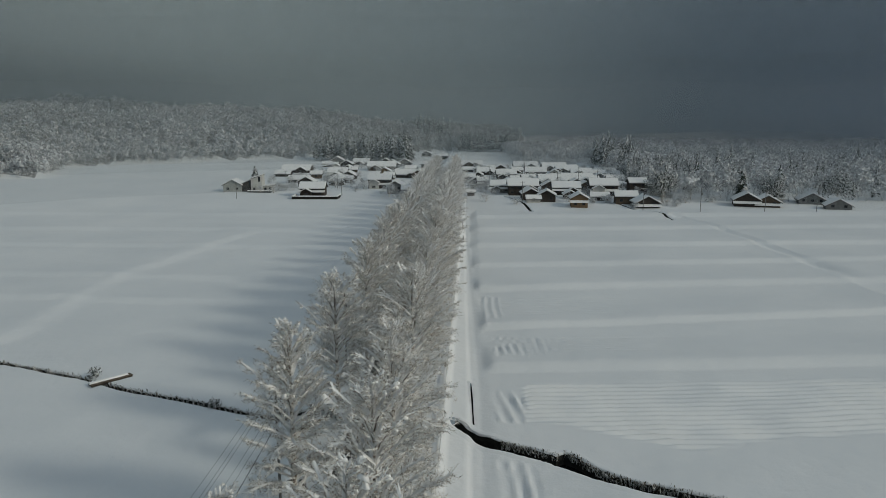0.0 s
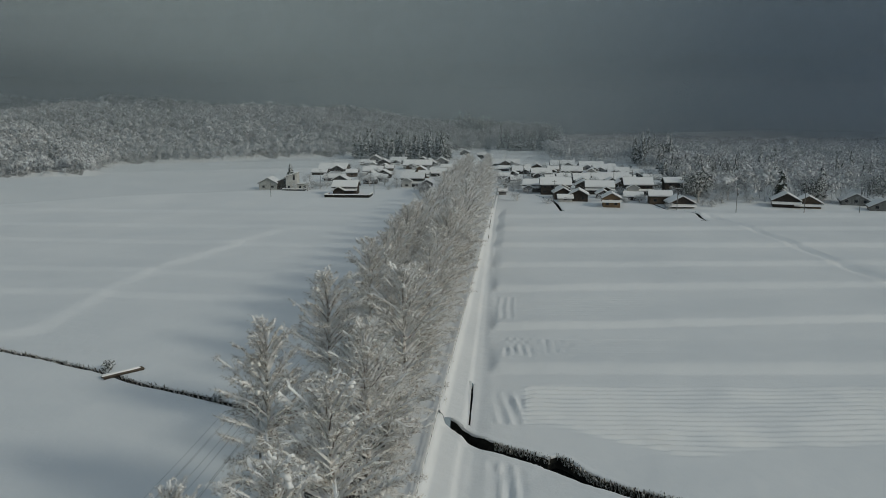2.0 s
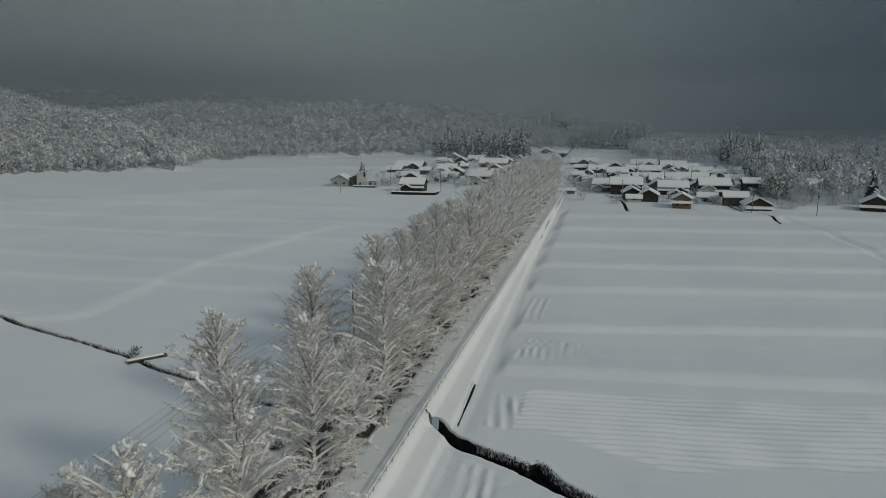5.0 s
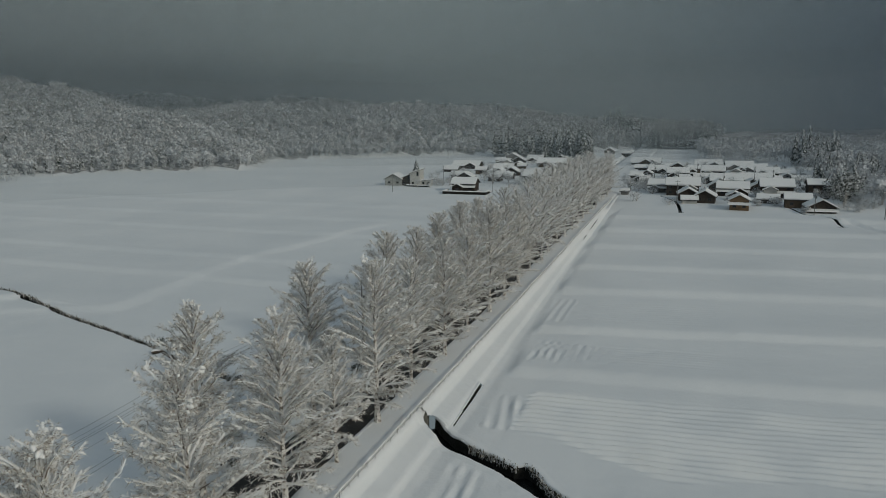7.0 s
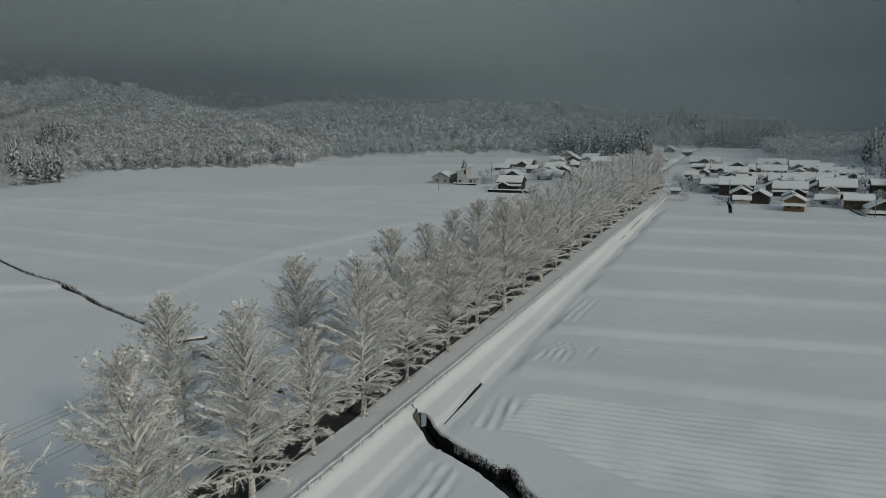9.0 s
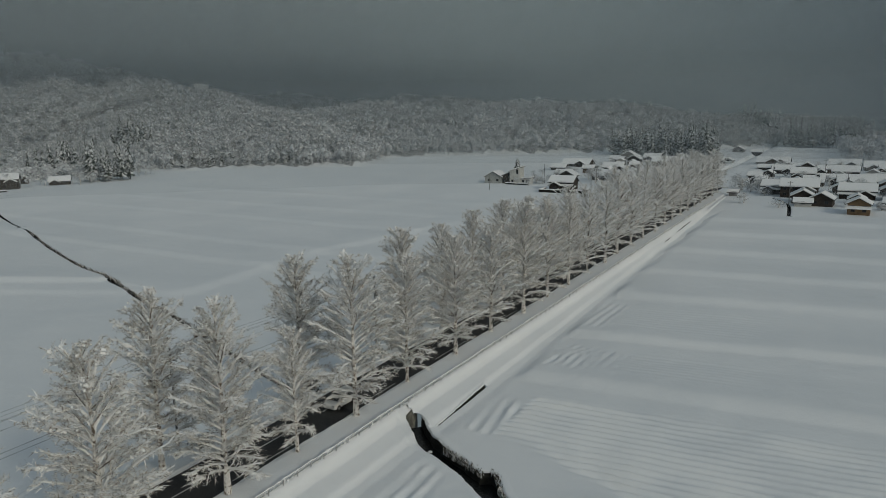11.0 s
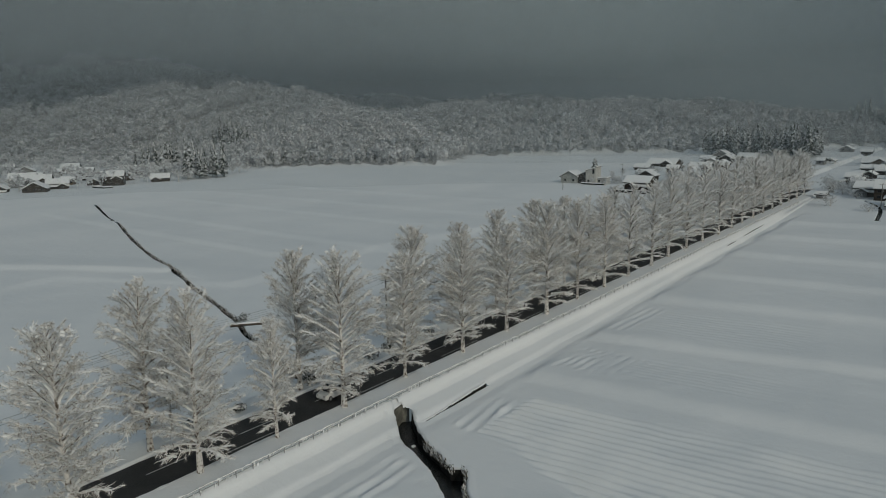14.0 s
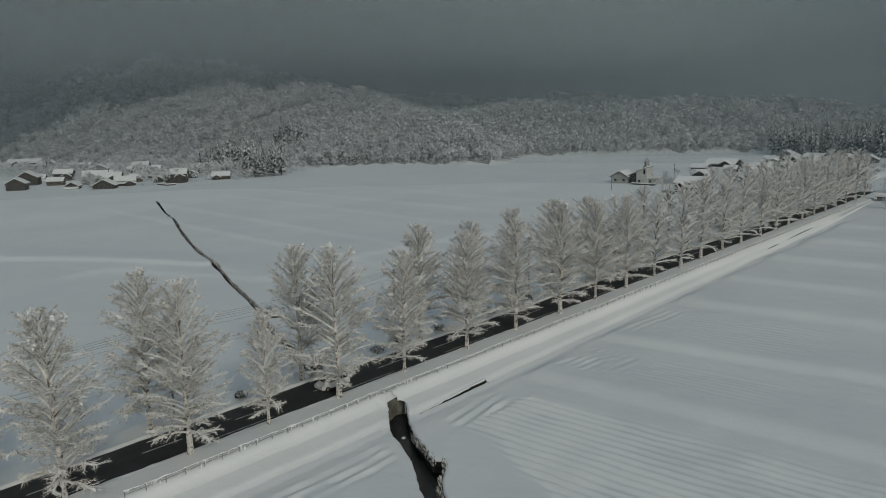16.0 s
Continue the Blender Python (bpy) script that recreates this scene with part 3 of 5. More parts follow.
# ---- the road ----
ry = steps((-40, 30, 5), (30, 352, 1.5))
bm = bmesh.new()
rng = np.random.RandomState(5)
prev = None
for y in ry:
    w = 0.12 * math.sin(y * 0.31) + 0.08 * math.sin(y * 1.13)
    rowv = [bm.verts.new((x, y, z)) for x, z in ((-13.95 + w, -0.22), (-13.6 + w, -0.12), (-10.6, -0.05), (-7.45 + w * .7, -0.12), (-7.1 + w * .7, -0.22))]
    if prev:
        for k in range(4):
            bm.faces.new((prev[k], prev[k + 1], rowv[k + 1], rowv[k]))
    prev = rowv
road = part("road", bm, ASPHALT)
tagged(road, "wet black asphalt road ploughed clear between snowy verges", "road", kind="structure")
dash = fast_mesh("centre_dash", [(-0.075, 0, 0), (0.075, 0, 0), (0.075, 4.5, 0), (-0.075, 4.5, 0)], [(0, 1, 2, 3)], LINE, False)
for i in range(26):
    d = part("centre_dash", dash, LINE, road)
    d.location = (-10.55, 20 + i * 11.0, -0.044)
edge_mesh = fast_mesh("edge_line", [(-0.06, 0, 0), (0.06, 0, 0), (0.06, 9.0, 0), (-0.06, 9.0, 0)], [(0, 1, 2, 3)], LINE, False)
for i in range(14):
    d = part("edge_line", edge_mesh, LINE, road)
    d.location = (-8.0, 20 + i * 19.2, -0.100)

# ploughed snow ridges beside the asphalt
for x0, seed in ((-14.15, 31), (-6.95, 32)):
    ys = steps((20, 330, 0.9))
    rng = np.random.RandomState(seed)
    v, prof = [], ((-0.55, -0.10), (-0.25, 0.10), (0.05, 0.13), (0.25, 0.0), (0.34, -0.34))
    flip = 1 if x0 < -10 else -1
    for y in ys:
        s = 0.75 + 0.5 * rng.rand()
        for o, dz in prof:
            v.append((x0 + flip * (o + 0.05 * rng.randn() + 0.1 * math.sin(y * 0.31)), y, dz * s))
    n, k = len(ys), len(prof)
    i = (np.arange(n - 1)[:, None] * k + np.arange(k - 1)[None]).ravel()
    ridge = new("snow_ridge", fast_mesh("snow_ridge", v, np.stack([i, i + 1, i + k + 1, i + k], 1), SNOW))
    tagged(ridge, "low ploughed snow ridge along the road edge", "snow ridge", kind="structure")

# ---- guard fence along the path ----
fence = thing("guard_fence", 0, 0, 0, 0, "low pipe guard fence half buried and crusted with snow", "fence")
FX = -3.0


def fence_x(y):
    return FX + 0.05 * math.sin(y * 0.05)


bm = bmesh.new()
add_tube(bm, [(0, 0, -0.5), (0, 0, 0.7)], [0.045, 0.045], 6)
post_mesh = part("post", bm, STEEL, fence)
bm = bmesh.new()
rng = np.random.RandomState(9)
bmesh.ops.create_icosphere(bm, subdivisions=1, radius=0.13)
for v in bm.verts:
    v.co = Vector((v.co.x * 0.7, v.co.y * 0.9, 0.72 + v.co.z * (0.8 if v.co.z > 0 else 0.35)))
cap_mesh = part("snow_cap", bm, SNOW_LOAD, post_mesh)
y = 48.0
fence_ys = []
while y < 300:
    fence_ys.append(y)
    y += 2.0
for k, y in enumerate(fence_ys):
    p = post_mesh if k == 0 else new("post", post_mesh.data)
    p.parent = fence
    p.location = (fence_x(y), y, ground_z(fence_x(y), y) - 0.02)
    if k:
        c = new("snow_cap", cap_mesh.data)
        c.parent = p
for hgt, rad, nm in ((0.62, 0.05, "top_rail"), (0.32, 0.032, "lower_rail")):
    bm = bmesh.new()
    pts = [(fence_x(y), y, ground_z(fence_x(y), y) - 0.02 + hgt) for y in fence_ys]
    add_tube(bm, pts, [rad] * len(pts), 5)
    part(nm, bm, STEEL, fence)
ys = steps((48, 299, 0.45))
v = []
rng = np.random.RandomState(10)
for y in ys:
    z, t = ground_z(fence_x(y), y) + 0.64, max(0.0, 0.05 + 0.05 * math.sin(y * 2.1) + 0.05 * rng.randn())
    v += [(fence_x(y) - 0.06, y, z), (fence_x(y), y, z + 0.02 + t), (fence_x(y) + 0.06, y, z), (fence_x(y) + 0.03 * rng.randn(), y, z - 0.03 - abs(0.06 * rng.randn()))]
i = (np.arange(len(ys) - 1)[:, None] * 4 + np.arange(4)[None])
j = (np.arange(len(ys) - 1)[:, None] * 4 + (np.arange(4)[None] + 1) % 4)
part("rail_snow", fast_mesh("rail_snow", v, np.stack([i, j, j + 4, i + 4], -1).reshape(-1, 4), SNOW_LOAD), SNOW_LOAD, fence, "crust of snow and icicles on the rails")


v, f = [], []
y = 48.0
while y < 299:
    y += rng.uniform(0.18, 0.62)
    x, w, z = fence_x(y), 0.02 + 0.11 * rng.rand() ** 2, ground_z(fence_x(y), y)
    k, y2 = len(v), y + 0.06 * rng.randn()
    hi = z + (0.66 if rng.rand() < 0.75 else 0.36)
    low = hi - 0.12 - 0.42 * rng.rand() ** 1.5
    v += [(x - 0.03, y2 - w * .5, low), (x + 0.03, y2 - w * .5, low), (x + 0.05, y2 + w, hi), (x - 0.05, y2 + w, hi), (x + 0.06, y2 + w * .5, low), (x + 0.06, y2 - w, hi)]
    f += [(k, k + 1, k + 2, k + 3), (k + 1, k + 4, k + 2, k + 5)]
part("snow_crust", fast_mesh("snow_crust", v, f, SNOW_LOAD, False), SNOW_LOAD, fence, "rime and snow hanging between the rails")["kind"] = "stuff"

# ---- avenue trees ----
def unit_rows(a):
    return a / (np.sqrt((a * a).sum(-1, keepdims=True)) + 1e-9)


def mounds(at, size, way, rng, m=7):
    """Rounded lumps of snow, longer along way, that hang over at their sides: vertices and quads."""
    n = len(at)
    a = np.linspace(0, 2 * math.pi, m, endpoint=False)[None] + rng.rand(n, 1)
    q = size[:, None] * rng.uniform(0.7, 1.25, (n, m))
    e1, e2 = 1.7 * q * np.cos(a), 0.85 * q * np.sin(a)
    c, s = np.cos(way)[:, None], np.sin(way)[:, None]
    ring = np.stack([e1 * c - e2 * s, e1 * s + e2 * c, -0.38 * np.abs(e1) - 0.45 * size[:, None] * rng.uniform(0.5, 1.3, (n, m))], -1)
    rows = [ring * np.array([0.45, 0.45, 1.0]) + np.array([0, 0, -0.2]) * size[:, None, None], ring, ring * np.array([0.82, 0.82, 0.35]) + np.array([0, 0, 0.28]) * size[:, None, None],
            ring * np.array([0.3, 0.3, 0.1]) + np.array([0, 0, 0.5]) * size[:, None, None]]
    v = np.stack(rows, 1) + at[:, None, None]
    base = np.arange(n)[:, None, None] * 4 * m
    i, k = np.arange(m)[None, None], np.arange(3)[None, :, None] * m
    f = np.stack([base + k + i, base + k + (i + 1) % m, base + k + m + (i + 1) % m, base + k + m + i], -1).reshape(-1, 4)
    return v.reshape(-1, 3), f


def tents(a, b, side, wa, wb, lift):
    """Ridged strips of snow that lie along the lines from a to b."""
    up = np.array([0, 0, 1.0]) * lift[:, None]
    sa, sb = side * wa[:, None], side * wb[:, None]
    v = np.stack([a - sa, a + up, b + up * 0.8, b - sb, a + sa, b + sb], 1).reshape(-1, 3)
    k = np.arange(len(a))[:, None] * 6
    return v, np.concatenate([k + np.array([[0, 1, 2, 3]]), k + np.array([[1, 4, 5, 2]])])


def avenue_tree_meshes(seed, tall, detail=1.0, lean=0.0):
    """A bare dawn redwood under snow: straight trunk, steep limbs that arch over at their ends, fans of hoar-frosted twigs, snow along every limb and hanging in clumps at the tips."""
    rng = np.random.RandomState(seed)
    fine = detail > 0.9
    tb = bmesh.new()
    pts, rad = [], []
    for k in range(9):
        u = k / 8
        pts.append((lean * u * u + 0.05 * rng.randn() * u, 0.05 * rng.randn() * u, -0.25 + u * (tall + 0.1)))
        rad.append(0.30 * (1 - u) ** 0.85 * tall / 18 + 0.02 + (0.10 if k == 0 else 0))
    add_tube(tb, pts, rad, 8)
    P = np.array(pts)
    n = int((80 if fine else 58) * tall / 18)
    u = (np.arange(n) + rng.rand(n)) / n
    z = tall * (0.115 + 0.85 * u)
    az = np.arange(n) * 2.39996 + rng.randn(n) * 0.4
    out = np.stack([np.cos(az), np.sin(az), 0 * az], 1)
    reach = tall * np.interp(u, [0, 0.08, 0.2, 0.35, 0.55, 0.75, 0.9, 1.0], [0.185, 0.242, 0.264, 0.258, 0.214, 0.147, 0.074, 0.016]) * rng.uniform(0.72, 1.1, n)
    slope = np.interp(u, [0, 0.06, 0.2, 0.5, 1.0], [0.12, 0.42, 0.72, 0.95, 1.9]) * rng.uniform(0.9, 1.12, n)
    bow = np.interp(u, [0, 0.1, 0.4, 1.0], [0.30, 0.20, 0.18, 0.25]) * rng.uniform(0.6, 1.4, n) * np.where(rng.rand(n) < 0.12, 2.6, 1.0)
    seg = 6
    s = np.linspace(0, 1, seg + 1)
    base = np.stack([np.interp(z, P[:, 2], P[:, 0]), np.interp(z, P[:, 2], P[:, 1]), z], 1)
    H = base[:, None] + out[:, None] * (reach[:, None] * s)[..., None]
    H[..., 2] += reach[:, None] * (slope[:, None] * s - bow[:, None] * slope[:, None] ** 0.3 * s ** 2.6)
    H[:, 1:] += np.cumsum(rng.randn(n, seg, 3), 1) * 0.014 * reach[:, None, None]
    A, B = H[:, :-1].reshape(-1, 3), H[:, 1:].reshape(-1, 3)
    s0, s1 = np.tile(s[:-1], n), np.tile(s[1:], n)
    big = np.repeat((reach / 3.5) ** 0.5, seg)
    fat = 1.0 if fine else 1.5
    D = unit_rows(B - A)
    side = unit_rows(np.cross(D, np.array([0, 0, 1.0])))
    over = np.cross(side, D)
    # limbs: three-sided
    ra, rb = (0.062 * (1 - 0.82 * s0) * big * fat)[:, None], (0.062 * (1 - 0.82 * s1) * big * fat)[:, None]
    lv = np.stack([A + side * ra, A + over * ra, A - side * ra - over * ra * 0.6, B + side * rb, B + over * rb, B - side * rb - over * rb * 0.6], 1).reshape(-1, 3)
    k = np.arange(len(A))[:, None] * 6
    lf = np.concatenate([k + np.array([[i, (i + 1) % 3, 3 + (i + 1) % 3, 3 + i]]) for i in range(3)])
    # snow lying along the limbs
    keep = rng.rand(len(A)) < 0.97
    w = 0.14 * rng.uniform(0.75, 1.3, len(A)) * (1.1 - 0.45 * s0) * fat ** 0.5 * np.minimum(1.0, 0.45 + np.repeat(reach, seg) / 3.0)
    lift = ra[:, 0] + 0.05 + 0.7 * w
    sets = [tents(A[keep] + over[keep] * 0.0, B[keep], side[keep], w[keep], w[keep] * 0.9, lift[keep])]
    # branchlets in fans either side of each limb
    nb = ((7 + 6.2 * reach) * (1.0 if fine else 0.62)).astype(int)
    own = np.repeat(np.arange(n), nb)
    t = rng.uniform(0.10, 1.0, len(own)) ** 0.8
    j = np.minimum((t * seg).astype(int), seg - 1)
    b0 = H[own, j] + (H[own, j + 1] - H[own, j]) * (t * seg - j)[:, None]
    ahead = unit_rows(H[own, j + 1] - H[own, j])
    flat = np.stack([-out[own, 1], out[own, 0], 0 * t], 1) * np.where(rng.rand(len(own)) < 0.5, 1, -1)[:, None]
    way = unit_rows(ahead * rng.uniform(0.35, 0.9, len(own))[:, None] + flat * rng.uniform(0.4, 1.0, len(own))[:, None] + np.array([0, 0, 1.0]) * rng.uniform(-0.25, 0.35, len(own))[:, None])
    ln = (reach[own] * 0.27 * (1.15 - 0.6 * t) * rng.uniform(0.5, 1.3, len(own)) + 0.25)
    b1 = b0 + way * ln[:, None]
    b1[:, 2] -= 0.10 * ln
    across = unit_rows(np.cross(way, rng.randn(len(own), 3)))
    q0, q1 = 0.020 * fat, 0.009 * fat
    tv = [np.stack([b0 - across * q0, b0 + across * q0, b1 + across * q1], 1).reshape(-1, 3)]
    pick = rng.rand(len(own)) < 0.72
    sd = unit_rows(np.cross(way, np.array([0, 0, 1.0])))
    w2 = 0.045 * rng.uniform(0.4, 1.7, len(own)) * fat
    sets.append(tents(b0[pick], b1[pick], sd[pick], w2[pick], w2[pick] * 0.6, w2[pick] * 0.8))
    # twigs
    m = 11 if fine else 7
    o = np.repeat(np.arange(len(own)), m)
    e0 = b0[o] + (b1[o] - b0[o]) * rng.uniform(0.1, 1.0, len(o))[:, None]
    td = unit_rows(way[o] * 0.9 + rng.randn(len(o), 3) * 0.75)
    e1 = e0 + td * (0.14 + ln[o] * rng.uniform(0.12, 0.42, len(o)))[:, None]
    e1[:, 2] -= 0.05
    ac = unit_rows(np.cross(td, rng.randn(len(o), 3)))
    q = (0.019 * fat * rng.uniform(0.6, 1.5, len(o)))[:, None]
    tv.append(np.stack([e0 - ac * q, e0 + ac * q, e1 + ac * q * 0.3], 1).reshape(-1, 3))
    tv = np.concatenate(tv)
    # clumps over the ends of the limbs, and lumps among the twigs
    heavy = np.flatnonzero(rng.rand(n) < np.interp(u, [0, 0.12, 0.9, 1], [0.5, 0.22, 0.18, 0.6]))
    at, size, turn = [], [], []
    for h in heavy:
        first, run = rng.uniform(0.5, 0.72), rng.randint(3, 6 if fine else 5)
        for q in range(run):
            f = first + 0.1 * q
            i = min(int(f * seg), seg - 1)
            at.append(H[h, i] + (H[h, i + 1] - H[h, i]) * min(1.0, f * seg - i) + rng.randn(3) * np.array([0.08, 0.08, 0.04]))
            size.append(rng.uniform(0.11, 0.22) * min(1.0, reach[h] / 2.4 + 0.35))
            turn.append(az[h] + 0.4 * rng.randn())
    few = rng.rand(len(own)) < (0.07 if fine else 0.05)
    at = np.concatenate([np.array(at), b0[few] * 0.3 + b1[few] * 0.7])
    size = np.concatenate([np.array(size), rng.uniform(0.05, 0.13, few.sum())])
    turn = np.concatenate([np.array(turn), az[own[few]]])
    sets.append(mounds(at, size, turn, rng, 7 if fine else 5))
    sv, sf, count = [], [], 0
    for v, f in sets:
        sv.append(v)
        sf.append(f + count)
        count += len(v)
    me = bpy.data.meshes.new("trunk")
    tb.to_mesh(me)
    tb.free()
    me.materials.append(BARK)
    return (me, fast_mesh("branches", lv, lf, LIMB, False), fast_mesh("twigs", tv, np.arange(len(tv)).reshape(-1, 3), TWIG, False),
            fast_mesh("snow_load", np.concatenate(sv), np.concatenate(sf), SNOW_LOAD, True))


TREE_KINDS = [avenue_tree_meshes(100 + k, h, 1.0, l) for k, (h, l) in enumerate(((18.6, 0.2), (18.0, -0.25), (19.2, 0.1), (16.6, 0.3)))]
FAR_KINDS = [avenue_tree_meshes(120 + k, h, 0.42, l) for k, (h, l) in enumerate(((18.3, 0.2), (17.6, -0.2), (19.0, 0.0)))]


def avenue_tree(x, y, tall, turn, far=False, k=0, wide=1.0):
    kinds = FAR_KINDS if far else TREE_KINDS
    meshes = kinds[k % len(kinds)]
    own = (18.3, 17.6, 19.0)[k % 3] if far else (18.6, 18.0, 19.2, 16.6)[k % 4]
    s = tall / own
    t = thing("avenue_tree", x, y, ground_z(x, y) - 0.1, turn, "tall bare conical redwood white with snow on the road verge", "tree", "trees of the avenue")
    t.scale = (s * wide, s * wide, s)
    for nm, me in zip(("trunk", "branchwork", "crown", "snow_load"), meshes):
        o = part(nm, me, None, t)
        if nm != "trunk":
            o["kind"] = "stuff"
    return t


rng = np.random.RandomState(77)
near_row = [(32.5, 18.5), (44.0, 18.6), (56.3, 18.4), (65.7, 13.6), (75.8, 19.2), (87.3, 16.9), (99.7, 17.6), (111.8, 17.6), (123.6, 19.4), (135.5, 18.4), (146.5, 18.2)]
left_row = [(38.0, 13.6), (56.0, 18.6), (76.5, 18.4), (98.6, 18.4), (110.4, 17.2), (121.6, 18.0), (134.0, 18.4), (146.0, 17.8)]
for k, (y, h) in enumerate(near_row):
    avenue_tree(-6.3 + 0.15 * rng.randn(), y, h, 47 * k + 10, False, k, 0.85 if h < 14 else 1.0)
for k, (y, h) in enumerate(left_row):
    avenue_tree(-14.8 + 0.15 * rng.randn(), y, h, 61 * k + 30, False, k + 2)
for k in range(15):
    y = 158.2 + 11.7 * k
    avenue_tree(-6.3 + 0.2 * rng.randn(), y + 0.4 * rng.randn(), rng.uniform(16.5, 19.2), 53 * k, True, k, rng.uniform(1.04, 1.2))
    avenue_tree(-14.9 + 0.2 * rng.randn(), y + 0.4 * rng.randn(), rng.uniform(16.5, 19.2), 71 * k + 20, True, k + 1, rng.uniform(1.04, 1.2))


# ---- houses ----
def gable(bm, w, d, z0, rise, over, thick, along=True):
    """A gable roof slab over a w x d plan; the ridge runs along x where along is set."""
    hx, hy = w / 2 + over, d / 2 + over
    if along:
        sec = [(-hy, z0 - over * rise / (d / 2)), (0, z0 + rise), (hy, z0 - over * rise / (d / 2))]
        ends = (-hx, hx)
        mk = lambda e, s, z: (e, s, z)
    else:
        sec = [(-hx, z0 - over * rise / (w / 2)), (0, z0 + rise), (hx, z0 - over * rise / (w / 2))]
        ends = (-hy, hy)
        mk = lambda e, s, z: (s, e, z)
    rows = []
    for e in ends:
        rows.append([bm.verts.new(mk(e, s, z)) for s, z in sec] + [bm.verts.new(mk(e, s, z + thick)) for s, z in sec])
    a, b = rows
    for lo, hi in ((0, 1), (1, 2)):
        bm.faces.new((a[lo], a[hi], b[hi], b[lo]))
        bm.faces.new((a[lo + 3], a[hi + 3], b[hi + 3], b[lo + 3]))
        bm.faces.new((a[lo], a[hi], a[hi + 3], a[lo + 3]))
        bm.faces.new((b[lo], b[hi], b[hi + 3], b[lo + 3]))
    for e in (0, 2):
        bm.faces.new((a[e], b[e], b[e + 3], a[e + 3]))


WALL_WORDS = {"dark": "dark weathered timber", "brown": "brown boarded", "grey": "grey sided", "pale": "pale grey rendered", "white": "off-white rendered", "ochre": "ochre boarded"}


def house(x, y, w, ridge, wall="dark", front=False, turn=0.0, d=None, skirt=False, name="house", group="village houses"):
    """A snow-roofed house: walls with gable ends, tile roof, thick snow, windows and, with skirt, a lower pent roof. front: the gable faces -y."""
    d = d or min(max(0.75 * w, 5.0), 10.0)
    span = w if front else d
    rise = span * 0.27
    snow = 0.45
    eave = max(1.7, ridge - rise - snow)
    z = ground_z(x, y + d / 2) - 0.1
    t = thing(name, x, y + d / 2, z, turn, WALL_WORDS[wall] + " house under a thick snow roof", "house", group)
    bm = bmesh.new()
    hw, hd = w / 2, d / 2
    b = [bm.verts.new(p) for p in ((-hw, -hd, -0.6), (hw, -hd, -0.6), (hw, hd, -0.6), (-hw, hd, -0.6))]
    e = [bm.verts.new(p) for p in ((-hw, -hd, eave), (hw, -hd, eave), (hw, hd, eave), (-hw, hd, eave))]
    if front:
        r = [bm.verts.new((0, -hd, eave + rise)), bm.verts.new((0, hd, eave + rise))]
        bm.faces.new((b[0], b[1], e[1], r[0], e[0]))
        bm.faces.new((b[2], b[3], e[3], r[1], e[2]))
        bm.faces.new((b[1], b[2], e[2], e[1]))
        bm.faces.new((b[3], b[0], e[0], e[3]))
    else:
        r = [bm.verts.new((-hw, 0, eave + rise)), bm.verts.new((hw, 0, eave + rise))]
        bm.faces.new((b[0], b[1], e[1], e[0]))
        bm.faces.new((b[2], b[3], e[3], e[2]))
        bm.faces.new((b[1], b[2], e[2], r[1], e[1]))
        bm.faces.new((b[3], b[0], e[0], r[0], e[3]))
    part("wall", bm, WALLS[wall], t)
    bm = bmesh.new()
    gable(bm, w, d, eave + 0.02, rise, 0.7, 0.14, not front)
    part("roof", bm, TILE, t, "dark tiled roof")
    bm = bmesh.new()
    gable(bm, w, d, eave + 0.17, rise, 0.64, snow, not front)
    bmesh.ops.bevel(bm, geom=[ed for ed in bm.edges], offset=0.13, segments=1, affect="EDGES")
    part("roof_snow", bm, SNOW_LOAD, t, "thick rounded snow on the roof")
    rows = [1.1] if eave < 3.6 else [1.0, eave - 1.5]
    for zz in rows:
        n = max(1, int(w / 3.2))
        for i in range(n):
            xx = -hw + (i + 0.5) * w / n
            win = part("window", box(xx - 0.62, xx + 0.62, -hd - 0.07, -hd + 0.02, zz, zz + 1.0), TILE, t, "dark framed window")
            part("pane", box(xx - 0.52, xx - 0.03, -hd - 0.09, -hd - 0.05, zz + 0.09, zz + 0.91), GLASS, win)
            part("pane", box(xx + 0.03, xx + 0.52, -hd - 0.09, -hd - 0.05, zz + 0.09, zz + 0.91), GLASS, win)
    if w > 9 and not front:
        # a wing with its own gable, in front of the main roof
        ww, x0 = w * 0.42, w * (0.22 if int(abs(x)) % 2 else -0.22)
        e2 = max(1.6, eave - 1.3)
        bm = bmesh.new()
        q = [bm.verts.new(p) for p in ((x0 - ww / 2, -hd - 1.6, -0.6), (x0 + ww / 2, -hd - 1.6, -0.6), (x0 + ww / 2, -hd - 1.6, e2), (x0, -hd - 1.6, e2 + ww * 0.27), (x0 - ww / 2, -hd - 1.6, e2))]
        r2 = [bm.verts.new((v.co.x, -hd, v.co.z)) for v in q]
        bm.faces.new(q)
        for i in range(5):
            bm.faces.new((q[i], q[(i + 1) % 5], r2[(i + 1) % 5], r2[i]))
        wing = part("wing", bm, WALLS["white" if wall == "dark" and int(abs(y)) % 3 == 0 else wall], t, "gabled front wing")
        for lift, over, thick, mat, nm in ((0.02, 0.6, 0.12, TILE, "roof"), (0.15, 0.55, 0.38, SNOW_LOAD, "roof_snow")):
            bm = bmesh.new()
            gable(bm, ww, 3.4, e2 + lift, ww * 0.27, over, thick, False)
            part(nm, bm, mat, wing).location = (x0, -hd - 0.3, 0)
        win = part("window", box(x0 - 0.8, x0 + 0.8, -hd - 1.68, -hd - 1.58, 0.7, 1.7), TILE, wing)
